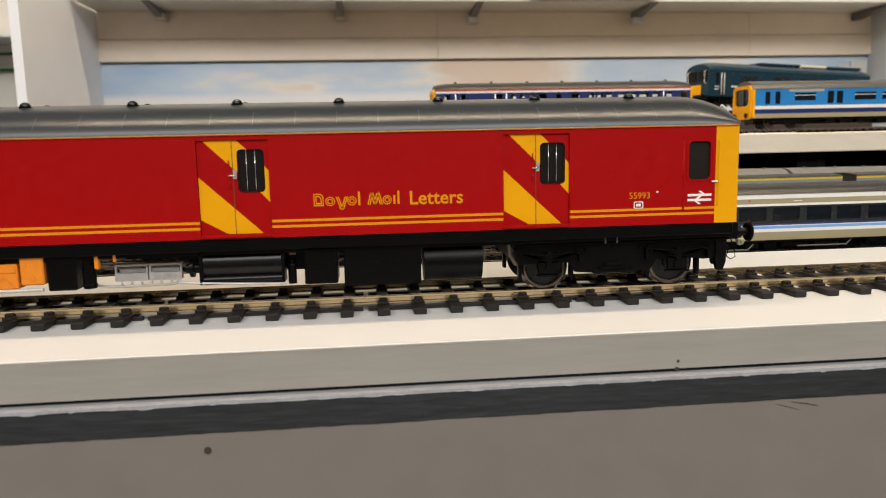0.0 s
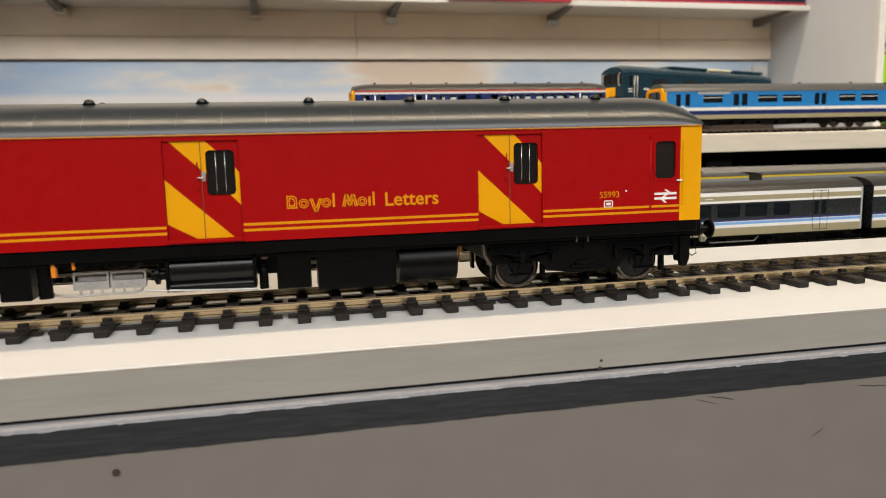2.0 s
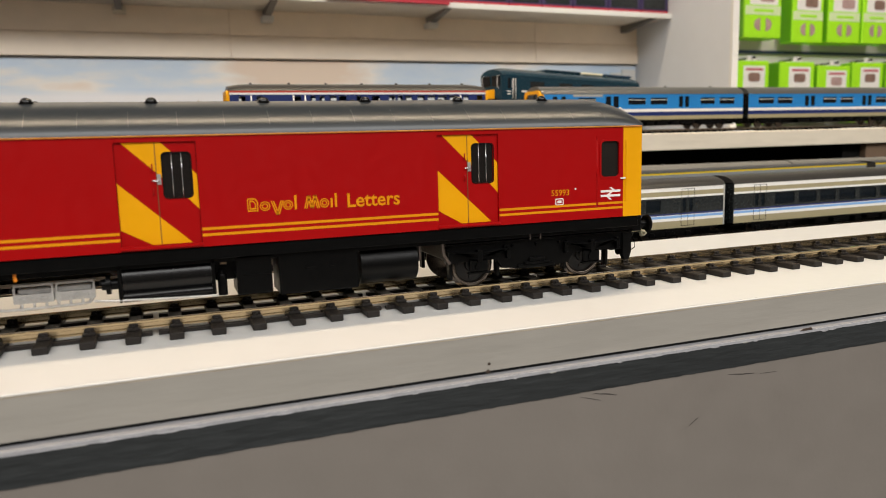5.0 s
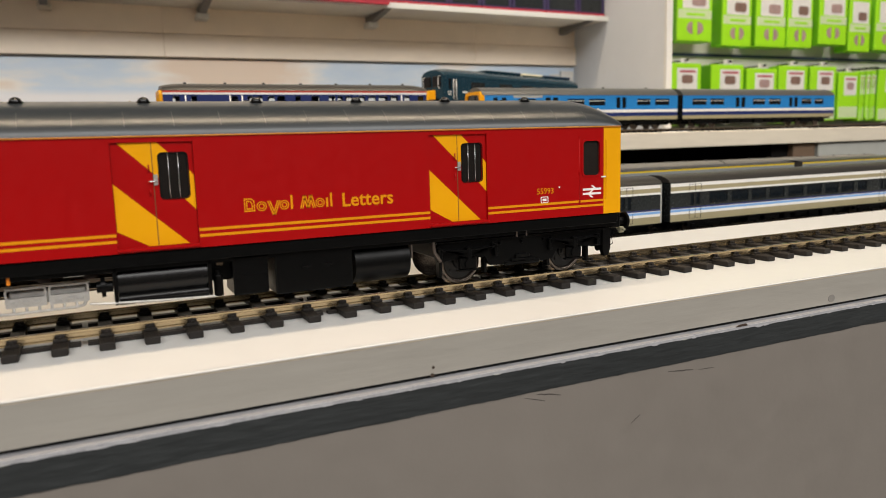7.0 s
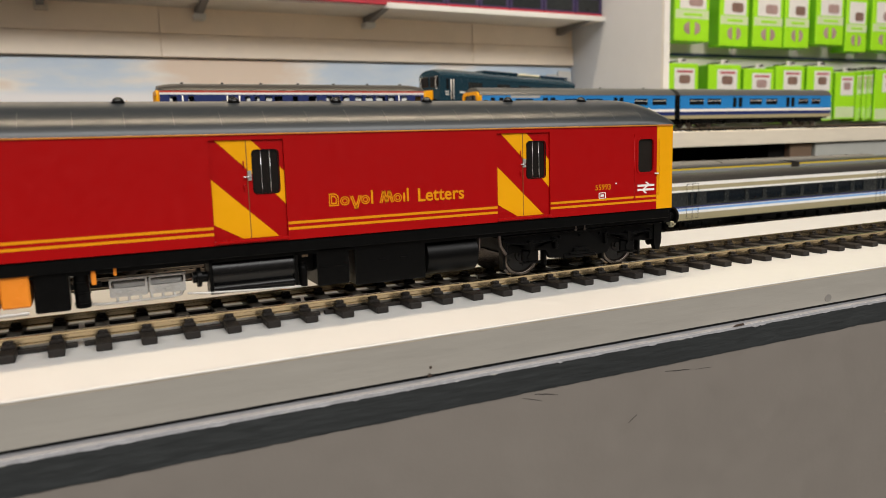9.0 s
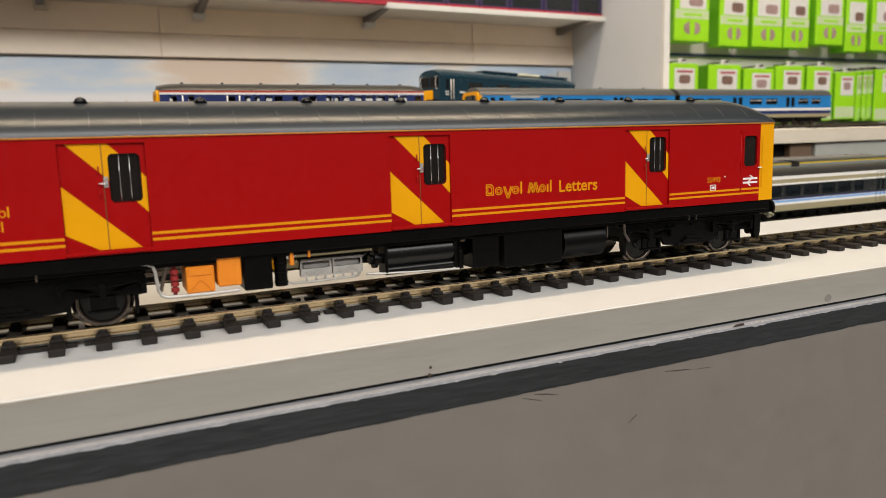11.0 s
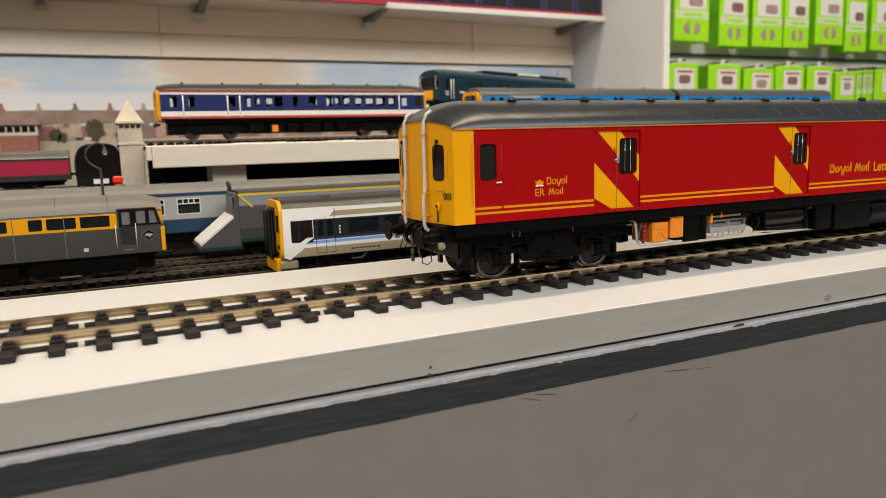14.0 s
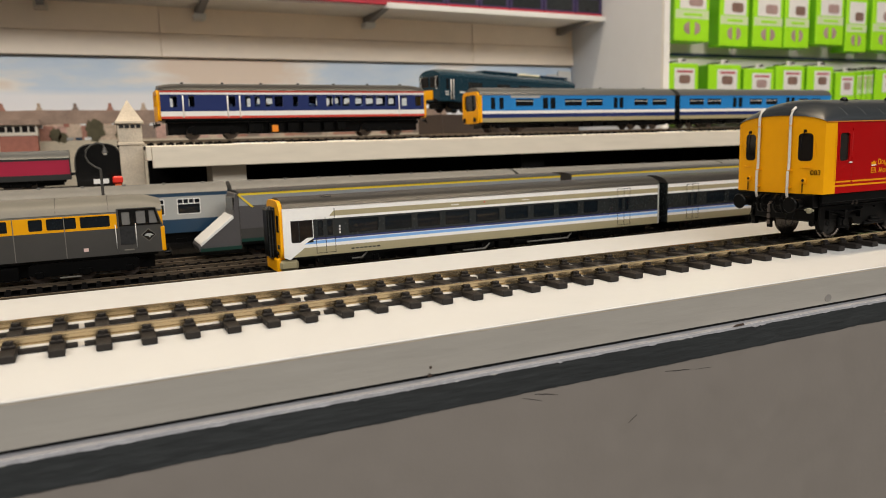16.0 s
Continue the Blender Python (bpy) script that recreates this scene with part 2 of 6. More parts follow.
solid("wall_north", B(-4, 5, 3.0, 3.05, -0.95, 2.45), UNSEENW, "dark unseen room wall that cuts reflections", "wall", kind="structure")

# ---- large-scale track ----
PITCH = 0.01633


def rail_mesh(x0, x1, yc, z0, h, w):
    """Bullhead rail: foot, web and head."""
    prof = [(-0.42, 0), (0.42, 0), (0.42, .16), (0.14, .26), (0.14, .62), (0.5, .7), (0.5, .95), (0.4, 1), (-0.4, 1), (-0.5, .95), (-0.5, .7), (-0.14, .62), (-0.14, .26), (-0.42, .16)]
    bm = bmesh.new()
    rows = [[bm.verts.new((x, yc + a * w, z0 + b * h)) for a, b in prof] for x in (x0, x1)]
    n = len(prof)
    for i in range(n):
        bm.faces.new((rows[0][i], rows[0][(i + 1) % n], rows[1][(i + 1) % n], rows[1][i]))
    bm.faces.new(rows[0])
    bm.faces.new(rows[1][::-1])
    bmesh.ops.recalc_face_normals(bm, faces=bm.faces[:])
    return bm


YC = 0.0322
track = thing("model_railway_track", "large-scale model track with nickel rails on dark plastic sleepers", "model track")
for yr in (YC - 0.0168, YC + 0.0168):
    part("rail", rail_mesh(-0.55, 1.25, yr, 0.0032, 0.0037, 0.0019), STEEL, track, "shiny nickel-silver rail")


def sleeper_mesh(link):
    bm = B(-0.0057, 0, 0.0021, 0.0623, 0.0001, 0.0031, bevel=0.0004)
    for yr in (YC - 0.0168, YC + 0.0168):
        for s in (-1, 1):
            box(bm, -0.0053, -0.0004, yr + s * 0.0009 - 0.0001, yr + s * 0.0031, 0.003, 0.0043, bevel=0.0003)
            box(bm, -0.0046, -0.0011, yr + s * 0.0009 - 0.0001, yr + s * 0.0021, 0.0041, 0.0059, bevel=0.0003)
            box(bm, -0.0034, -0.0023, yr + s * 0.0020, yr + s * 0.0029, 0.0043, 0.0053)
        if link:
            for k in (-1, 1) if link == 2 else (0,):
                a, b = ((0, 0.0107) if k == 0 else ((0, 0.0042) if k == -1 else (0.0066, 0.0107)))
                box(bm, a, b, yr - 0.0016, yr + 0.0016, 0.0002, 0.0017)
    return mesh_of("sleeper", bm, SLEEP)


SLEEPERS = [sleeper_mesh(1), sleeper_mesh(2)]

# ---- the red railcar ----
XC = 0.2249
WID = 0.0645
ZB, ZT, ZR = 0.0372, 0.0812, 0.0957
railcar = thing("parcels_railcar", "red model parcels railcar with yellow ends and diagonal striped doors", "model train")


def ms(x, end):
    return x if end == 0 else 2 * XC - x


DOORS = (0.0813, 0.2101, 0.3402)
DW, DZ0, DZ1 = 0.0296, 0.0390, 0.0788
CABW = [(0.0155, 0.0247), (0.4243, 0.4346)]
holes = [rrect(d, d + DW, DZ0, DZ1) for d in DOORS] + [rrect(a, b, 0.0570, 0.0742, 0.0020, 5) for a, b in CABW]
EDGE_X = 0.0128
bm = plate(bmesh.new(), rrect(EDGE_X, 2 * XC - EDGE_X, ZB, ZT), holes, 0.0, 0.0011)
body = part("bodyside", bm, RED, railcar, "red painted body side")
bm = B(EDGE_X, 2 * XC - EDGE_X, WID - 0.001, WID, ZB, ZT)
part("bodyside", bm, RED, railcar, "red painted body side")
part("floor_pan", B(0.003, 2 * XC - 0.003, 0.0012, WID - 0.0012, ZB, ZB + 0.001), BLACK, railcar)


def xfront(v):
    return -0.0015 + 0.0036 * max(0.0, (abs(v) - 0.38) / 0.62) ** 1.05


def roof_z(s, v):
    k = min(1.0, s / 0.026)
    h = 0.0046 + (ZR - ZT - 0.0046) * (1 - (1 - k) ** 2.1) ** 0.62
    a = abs(v)
    return ZT + h * (1 - a ** 2.05) ** 0.60


def roof():
    bm = bmesh.new()
    ss = [0, .0006, .0015, .003, .005, .0075, .0105, .014, .018, .022, .026, .03]
    mid = [0.03 + 0.0195 * i for i in range(1, 20)]
    xs = [(0, s) for s in ss] + [(None, s) for s in mid] + [(1, s) for s in reversed(ss)]
    vs = [-1 + 2 * i / 64 for i in range(65)]
    vs = [math.copysign(1 - (1 - abs(v)) ** 1.35, v) for v in vs]
    rows = []
    for end, s in xs:
        row = []
        for v in vs:
            if end is None:
                x, z = s, roof_z(1, v)
            else:
                x, z = ms(xfront(v) + s - 0.0006, end), roof_z(s, v)
            row.append(bm.verts.new((x, WID / 2 + v * (WID / 2 + 0.0005), z)))
        rows.append(row)
    for a, b in zip(rows, rows[1:]):
        for i in range(len(vs) - 1):
            bm.faces.new((a[i], a[i + 1], b[i + 1], b[i])).smooth = True
    bm.normal_update()
    return bm


roof_ob = part("roof", roof(), ROOFG, railcar, "satin dark grey curved roof")
part("gutter", B(0.0026, 2 * XC - 0.0026, -0.0006, 0.0006, ZT - 0.0005, ZT + 0.0001, bevel=0.0001), mat("dull_orange_line", (0.50, 0.17, 0.01), 0.45), railcar, "thin orange gutter line")
for i in range(1, 25):
    xs = 0.0225 + (2 * XC - 0.045) * (i - 1) / 23
    bm = bmesh.new()
    pts = [(xs, WID / 2 + v * (WID / 2 + 0.0005), roof_z(1, v) + 0.0001) for v in [-0.955 + 0.045 * k for k in range(6)]]
    pipe(bm, pts, 0.00008, 5)
    part("roof_seam", bm, SEAM, roof_ob)
for i in range(9):
    xv = 0.046 + 0.0447 * i
    for yv in (0.021, 0.0435):
        bm = bmesh.new()
        v = (yv - WID / 2) / (WID / 2)
        zv = roof_z(1, v)
        tube(bm, (xv, yv, zv - 0.0004), (xv, yv, zv + 0.0003), 0.0027, 16)
        ball(bm, (xv, yv, zv + 0.0003), 0.0023, 1, 1, 0.85, 16)
        part("roof_vent", bm, BLACKG, roof_ob, "glossy black domed roof vent")

# yellow ends
UNION = mat("pale_brassy_casting", (0.36, 0.34, 0.24), 0.4, metal=0.4, vary=0.15)
PIPEW = mat("pale_grey_pipe_paint", (0.58, 0.56, 0.52), 0.4, vary=0.06)
VS = [-1 + i / 12 for i in range(25)]
for end in (0, 1):
    bm = bmesh.new()
    lo = [bm.verts.new((ms(xfront(v), end), WID / 2 + v * WID / 2, ZB)) for v in VS]
    hi = [bm.verts.new((ms(xfront(v), end), WID / 2 + v * WID / 2, max(ZT, roof_z(0, v)))) for v in VS]
    for i in range(len(VS) - 1):
        bm.faces.new((lo[i], lo[i + 1], hi[i + 1], hi[i])).smooth = True
    for k, y in ((0, 0.0), (-1, WID)):
        a = bm.verts.new((ms(EDGE_X, end), y, ZB))
        b = bm.verts.new((ms(EDGE_X, end), y, ZT))
        bm.faces.new((lo[k], a, b, hi[k]))
    bmesh.ops.recalc_face_normals(bm, faces=bm.faces[:])
    front = part("cab_front", bm, YEL, railcar, "yellow painted cab end")
    # windows in the angled facets
    for side in (0, 1):
        bm = bmesh.new()
        ya, yb = (0.0070, 0.0160) if side == 0 else (WID - 0.0160, WID - 0.0070)
        loop = rrect(ya, yb, 0.0575, 0.0744, 0.0024, 5)
        for off, rr in ((0.00018, 0.0),):
            vs = [bm.verts.new((ms(xfront((y - WID / 2) / (WID / 2)) - off, end), y, z)) for y, z in loop]
            bk = [bm.verts.new((ms(xfront((y - WID / 2) / (WID / 2)) + 0.0005, end), y, z)) for y, z in loop]
            bm.faces.new(vs)
            for i in range(len(vs)):
                bm.faces.new((vs[i], vs[(i + 1) % len(vs)], bk[(i + 1) % len(vs)], bk[i]))
        bmesh.ops.recalc_face_normals(bm, faces=bm.faces[:])
        part("cab_window", bm, GLASS, front, "dark glazed cab window")
        yy = (ya + yb) / 2
        xf = xfront((yy - WID / 2) / (WID / 2))
        bm = bmesh.new()
        box(bm, *sorted((ms(xf - 0.0012, end), ms(xf - 0.0001, end))), yy - 0.0006, yy + 0.0012, 0.0750, 0.0768, bevel=0.0002)
        pipe(bm, [(ms(xf - 0.0008, end), yy + 0.0004, 0.0758), (ms(xf - 0.0008, end), yy + 0.0022, 0.0720), (ms(xf - 0.0007, end), yy + 0.0030, 0.0640)], 0.0003, 6)
        part("wiper", bm, BLACKG, front)
        bm = B(*sorted((ms(xf - 0.0009, end), ms(xf, end))), yy - 0.0016, yy + 0.0016, 0.0434, 0.0474, bevel=0.0005)
        tube(bm, (ms(xf - 0.0005, end), yy, 0.0456), (ms(xf - 0.0016, end), yy, 0.0456), 0.0014, 16)
        lamp_ob = part("marker_lamp", bm, YEL, front, "yellow marker lamp housing")
        bm = bmesh.new()
        tube(bm, (ms(xf - 0.0015, end), yy, 0.0456), (ms(xf - 0.0018, end), yy, 0.0456), 0.0009, 12)
        part("lamp_lens", bm, GLASS, lamp_ob)
        bm = B(*sorted((ms(xf - 0.0007, end), ms(xf, end))), yy - 0.0052, yy + 0.0048, 0.0532, 0.0538, bevel=0.0001)
        part("rail_ledge", bm, YEL, front)
        bm = bmesh.new()
        yo = yy - 0.0066 if side == 0 else yy + 0.0066
        xo = xfront((yo - WID / 2) / (WID / 2))
        pipe(bm, [(ms(xo, end), yo, 0.0600), (ms(xo - 0.0008, end), yo, 0.0603), (ms(xo - 0.0008, end), yo, 0.0712), (ms(xo, end), yo, 0.0715)], 0.0002, 6)
        part("grab_rail", bm, YEL, front)
        bm = bmesh.new()
        pipe(bm, [(ms(xf - 0.0006, end), yy + 0.001, 0.0435), (ms(xf - 0.0006, end), yy + 0.001, 0.0380)], 0.00035, 6)
        part("hose_end", bm, BLACK, front)
        # tall white exhaust pipe beside the centre panel
        yp = 0.0205 if side == 0 else WID - 0.0205
        bm = bmesh.new()
        pts = [(-0.0020, 0.0335), (-0.0036, 0.0345), (-0.0042, 0.0370), (-0.0042, 0.0460), (-0.0042, 0.0500), (-0.0034, 0.0530), (-0.0032, 0.0560), (-0.0032, 0.0700), (-0.0032, 0.0800), (-0.0030, 0.0850), (-0.0018, 0.0885), (0.0010, 0.0905)]
        pipe(bm, [(ms(x, end), yp, z) for x, z in pts], 0.00085, 10)
        ex = part("exhaust_pipe", bm, PIPEW, railcar, "white painted exhaust pipe on the cab end")
        for zc in (0.0405, 0.0515, 0.0790):
            part("clip", B(*sorted((ms(-0.0046, end), ms(-0.0014, end))), yp - 0.0012, yp + 0.0012, zc, zc + 0.0005), YEL, ex, "yellow pipe clip")
        # buffer
        yb2 = WID / 2 + (-0.0195 if side == 0 else 0.0195)
        bm = bmesh.new()
        tube(bm, (ms(0.003, end), yb2, 0.0310), (ms(-0.0018, end), yb2, 0.0310), 0.0040, 16, 0.0034)
        tube(bm, (ms(-0.0018, end), yb2, 0.0310), (ms(-0.0062, end), yb2, 0.0310), 0.0030, 18)
        tube(bm, (ms(-0.0062, end), yb2, 0.0310), (ms(-0.0098, end), yb2, 0.0310), 0.0020, 14)
        tube(bm, (ms(-0.0098, end), yb2, 0.0310), (ms(-0.0106, end), yb2, 0.0310), 0.0042, 24, 0.0050)
        tube(bm, (ms(-0.0106, end), yb2, 0.0310), (ms(-0.0113, end), yb2, 0.0310), 0.0050, 24, 0.0044)
        part("buffer", bm, BLACK, railcar, "round black buffer")
        # thick looped brake hoses beside the coupling
        s = -1 if side == 0 else 1
        for off, out in ((0.0040, 0.0072), (0.0085, 0.0060)):
            yh = WID / 2 + s * off
            bm = bmesh.new()
            loop = [(0.0005, 0.0352), (-out * 0.6, 0.0354), (-out * 0.93, 0.0335), (-out, 0.0305), (-out * 0.9, 0.0275), (-out * 0.6, 0.0255), (-out * 0.2, 0.0250), (0.0006, 0.0262)]
            pipe(bm, [(ms(x, end), yh + s * 0.0002 * k, z) for k, (x, z) in enumerate(loop)], 0.0009, 8)
            part("brake_hose", bm, BLACK, railcar)
        # thin wire loop hanging under the buffer
        bm = bmesh.new()
        yw = yb2 - s * 0.003
        wire = [(0.0030, 0.0290), (-0.0010, 0.0262), (-0.0030, 0.0225), (-0.0024, 0.0188), (-0.0046, 0.0172), (-0.0072, 0.0182), (-0.0070, 0.0215), (-0.0056, 0.0255), (-0.0048, 0.0292)]
        pipe(bm, [(ms(x, end), yw - s * 0.0004 * k, z) for k, (x, z) in enumerate(wire)], 0.00028, 6)
        part("hanging_wire", bm, BLACK, railcar)
        bm = B(*sorted((ms(-0.0014, end), ms(-0.0040, end))), yb2 - 0.0075 * (1 if side == 0 else -1) - 0.0012, yb2 - 0.0075 * (1 if side == 0 else -1) + 0.0012, 0.0258, 0.0290, bevel=0.0004)
        tube(bm, (ms(-0.0026, end), yb2 - 0.0105 * (1 if side == 0 else -1), 0.0277), (ms(-0.0026, end), yb2 - 0.0045 * (1 if side == 0 else -1), 0.0277), 0.0007, 8)
        part("pipe_union", bm, UNION, railcar, "pale metal pipe union")
    bm = B(*sorted((ms(0.004, end), ms(-0.0012, end))), 0.004, WID - 0.004, 0.0288, 0.0368, bevel=0.0004)
    part("buffer_beam", bm, BLACK, railcar)
    bm = bmesh.new()
    yc = WID / 2
    pipe(bm, [(ms(-0.001, end), yc, 0.031), (ms(-0.005, end), yc, 0.031), (ms(-0.0062, end), yc, 0.0295), (ms(-0.0055, end), yc, 0.0275)], 0.0008, 8)
    for k in range(3):
        box(bm, *sorted((ms(-0.0066, end), ms(-0.0050, end))), yc - 0.001, yc + 0.001, 0.0170 + 0.0038 * k, 0.0200 + 0.0038 * k, bevel=0.0004)
    part("coupling_hook", bm, WHEELM, railcar, "dull metal coupling hook and chain")
    # grab rails on the yellow side strip
    for xg, z0, z1 in ((0.0116, 0.045, 0.0745),):
        bm = bmesh.new()
        pipe(bm, [(ms(xg, end), 0.0, z0), (ms(xg, end), -0.0008, z0 + 0.0004), (ms(xg, end), -0.0008, z1 - 0.0004), (ms(xg, end), 0.0, z1)], 0.0002, 6)
        part("grab_rail", bm, YEL, front)

# cab side windows and crew doors
for (a, b), end in zip(CABW, (0, 1)):
    csw = part("cab_side_window", B(a - 0.0003, b + 0.0003, 0.0009, 0.0012, 0.0565, 0.0746), CABGLASS, railcar, "smoky glazed cab side window")
    part("window_frame", plate(bmesh.new(), rrect(a - 0.0008, b + 0.0008, 0.0562, 0.0750, 0.0026, 5), [rrect(a + 0.0001, b - 0.0001, 0.0571, 0.0741, 0.0020, 5)], -0.00028, 0.0004), RED, csw, "red raised window frame")
    # desk and seat back behind the glass
    part("cab_desk", B(a + 0.001, b - 0.0005, 0.0040, 0.0300, 0.0560, 0.0622, bevel=0.0006), DARK, csw)
    for xg in ((b + 0.0028) if end == 0 else (a - 0.0022),):
        bm = bmesh.new()
        tube(bm, (xg, 0.0001, 0.0415), (xg, 0.0001, 0.0765), 0.00022, 6)
        part("crew_door_edge", bm, RED, railcar)
        for zz in (0.0435, 0.0580, 0.0755):
            part("hinge", B(xg - 0.0004, xg + 0.0004, -0.0005, 0.0001, zz, zz + 0.0012), RED, railcar)
    xh = 0.0258 if end == 0 else 0.4367
    part("crew_door_handle", B(xh - 0.0016, xh + 0.0012, -0.0009, -0.0003, 0.0557, 0.0564, bevel=0.0001), MARKW, railcar, "small white door handle")

# sliding doors
for d in DOORS:
    yd = 0.0009
    wh = rrect(d + 0.0168, d + 0.0274, 0.0571, 0.0746, 0.0016)
    door = part("sliding_door", plate(bmesh.new(), rrect(d + 0.0001, d + DW - 0.0001, DZ0, DZ1), [wh], yd, 0.0008), RED, railcar, "red sliding door with yellow diagonal stripes")
    # yellow bands at 45 degrees, cut by the door's outline and its window
    x0, x1, z0, z1 = d + 0.0002, d + DW - 0.0002, DZ0 + 0.0002, DZ1 - 0.0001
    lowb = [(x0, 0.0455), (x0, 0.0635), (d + 0.0260, z0), (d + 0.0113, z0)]
    part("yellow_stripe", plate(bmesh.new(), lowb, [], yd - 0.00012, 0.0002), YEL, door)
    topb = [(d + 0.0026, z1), (d + 0.0166, z1), (d + 0.0206, 0.0748), (d + 0.0176, 0.0747), (d + 0.0166, 0.0738), (d + 0.0166, 0.0650)]
    part("yellow_stripe", plate(bmesh.new(), topb, [], yd - 0.00012, 0.0002), YEL, door)
    rb = [(d + 0.0275, 0.0680), (x1, 0.0658), (x1, 0.0523), (d + 0.0252, 0.0569), (d + 0.0270, 0.0574), (d + 0.0275, 0.0585)]
    part("yellow_stripe", plate(bmesh.new(), rb, [], yd - 0.00012, 0.0002), YEL, door)
    part("door_joint", B(d + 0.0144, d + 0.0147, yd - 0.00022, yd, DZ0 + 0.0003, DZ1 - 0.0003), mat("door_joint_shade", (0.16, 0.05, 0.01), 0.6) if d == DOORS[0] else bpy.data.materials["door_joint_shade"], door)
    part("pane", B(d + 0.0163, d + 0.0279, yd + 0.0006, yd + 0.0009, 0.0566, 0.0751), GLASS, door, "dark window pane")
    fr = plate(bmesh.new(), rrect(d + 0.0165, d + 0.0277, 0.0568, 0.0749, 0.0018), [wh], yd - 0.0002, 0.0003)
    part("window_frame", fr, BLACKG, door, "black window frame")
    for k in range(2):
        xb = d + 0.0203 + 0.0036 * k
        bm = bmesh.new()
        tube(bm, (xb, yd + 0.0002, 0.0571), (xb, yd + 0.0002, 0.0746), 0.00012, 6)
        part("window_bar", bm, CHROME, door)
    part("door_lock", B(d + 0.0146, d + 0.0161, yd - 0.0006, yd, 0.0625, 0.0665, bevel=0.0001), SILVER, door, "silver door lock")
    bm = bmesh.new()
    tube(bm, (d + 0.0128, yd - 0.0011, 0.0640), (d + 0.0156, yd - 0.0011, 0.0640), 0.0003, 8)
    part("door_handle", bm, CHROME, door, "bright door handle")
    for za, zb in ((0.0585, 0.0612), (0.0675, 0.0705)):
        bm = bmesh.new()
        tube(bm, (d + 0.0131, yd - 0.0007, za), (d + 0.0131, yd - 0.0007, zb), 0.00025, 6)
        part("grip", bm, RED, door)
    part("door_sill", B(d - 0.0003, d + DW + 0.0003, -0.0010, 0.0009, DZ0 - 0.0013, DZ0 - 0.0002, bevel=0.0002), RED, railcar)
part("inner_lining", B(0.006, 2 * XC - 0.006, 0.0025, 0.0030, ZB + 0.001, ZT - 0.001), DARK, railcar)

# lining and lettering
spans = [(EDGE_X, DOORS[0])] + [(DOORS[i] + DW, DOORS[i + 1]) for i in (0, 1)] + [(DOORS[2] + DW, 2 * XC - EDGE_X)]
for a, b in spans:
    for z in (0.0413, 0.0437):
        part("yellow_lining", B(a + 0.0002, b - 0.0002, -0.0001, 0.0001, z, z + 0.0011), LINEY, railcar)


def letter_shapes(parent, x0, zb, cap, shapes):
    """A row of outlined shapes standing in for a brand name's letters (half-round, ring, chevron, bar, peaks): (shape,
    advance, height, drop), each stroke a double line.
    """
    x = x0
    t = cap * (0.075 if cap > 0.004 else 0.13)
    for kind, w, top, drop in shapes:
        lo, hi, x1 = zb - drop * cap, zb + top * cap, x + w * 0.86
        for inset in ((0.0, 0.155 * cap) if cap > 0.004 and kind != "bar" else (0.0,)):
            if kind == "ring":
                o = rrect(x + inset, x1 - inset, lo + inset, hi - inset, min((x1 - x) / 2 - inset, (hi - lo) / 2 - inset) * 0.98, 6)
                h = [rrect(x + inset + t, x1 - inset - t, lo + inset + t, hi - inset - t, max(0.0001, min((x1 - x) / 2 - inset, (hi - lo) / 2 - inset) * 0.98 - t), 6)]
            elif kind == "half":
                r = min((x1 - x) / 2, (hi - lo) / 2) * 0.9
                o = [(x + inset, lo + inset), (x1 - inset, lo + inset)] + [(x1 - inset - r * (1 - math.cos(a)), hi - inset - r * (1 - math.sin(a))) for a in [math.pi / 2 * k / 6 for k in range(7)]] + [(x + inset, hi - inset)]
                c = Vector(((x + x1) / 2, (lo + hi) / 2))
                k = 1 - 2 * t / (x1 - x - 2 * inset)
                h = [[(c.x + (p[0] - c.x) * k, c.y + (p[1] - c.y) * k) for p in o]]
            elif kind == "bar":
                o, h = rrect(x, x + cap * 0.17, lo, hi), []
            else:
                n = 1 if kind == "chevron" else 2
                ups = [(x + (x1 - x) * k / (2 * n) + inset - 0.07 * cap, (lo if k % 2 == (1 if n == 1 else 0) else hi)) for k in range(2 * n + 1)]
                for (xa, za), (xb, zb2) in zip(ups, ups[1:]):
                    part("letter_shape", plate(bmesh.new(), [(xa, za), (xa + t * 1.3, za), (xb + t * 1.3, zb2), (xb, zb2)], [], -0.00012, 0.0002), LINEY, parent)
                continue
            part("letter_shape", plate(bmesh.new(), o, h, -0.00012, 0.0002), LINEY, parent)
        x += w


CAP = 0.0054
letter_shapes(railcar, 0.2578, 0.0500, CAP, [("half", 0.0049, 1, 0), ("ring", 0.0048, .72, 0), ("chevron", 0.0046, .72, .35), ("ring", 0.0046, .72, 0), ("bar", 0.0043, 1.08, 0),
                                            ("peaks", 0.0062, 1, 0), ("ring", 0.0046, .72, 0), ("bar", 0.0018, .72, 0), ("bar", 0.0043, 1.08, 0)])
words("lettering", "Letters", LINEY, railcar, 0.2990, 0.3222, 0.0497, -0.0001, "yellow lettering", bold=0.00016)
words("lettering", "55993", LINEY, railcar, 0.3971, 0.4066, 0.0492, -0.0001, "small yellow lettering")
part("emblem", plate(bmesh.new(), rrect(0.3992, 0.4036, 0.0447, 0.0479, 0.0006), [rrect(0.3996, 0.4032, 0.0451, 0.0475, 0.0004)], -0.0001, 0.0002), MARKW, railcar, "small white emblem")
part("emblem", plate(bmesh.new(), rrect(0.4003, 0.4025, 0.0457, 0.0469), [], -0.0001, 0.0002), MARKW, railcar, "small white emblem")
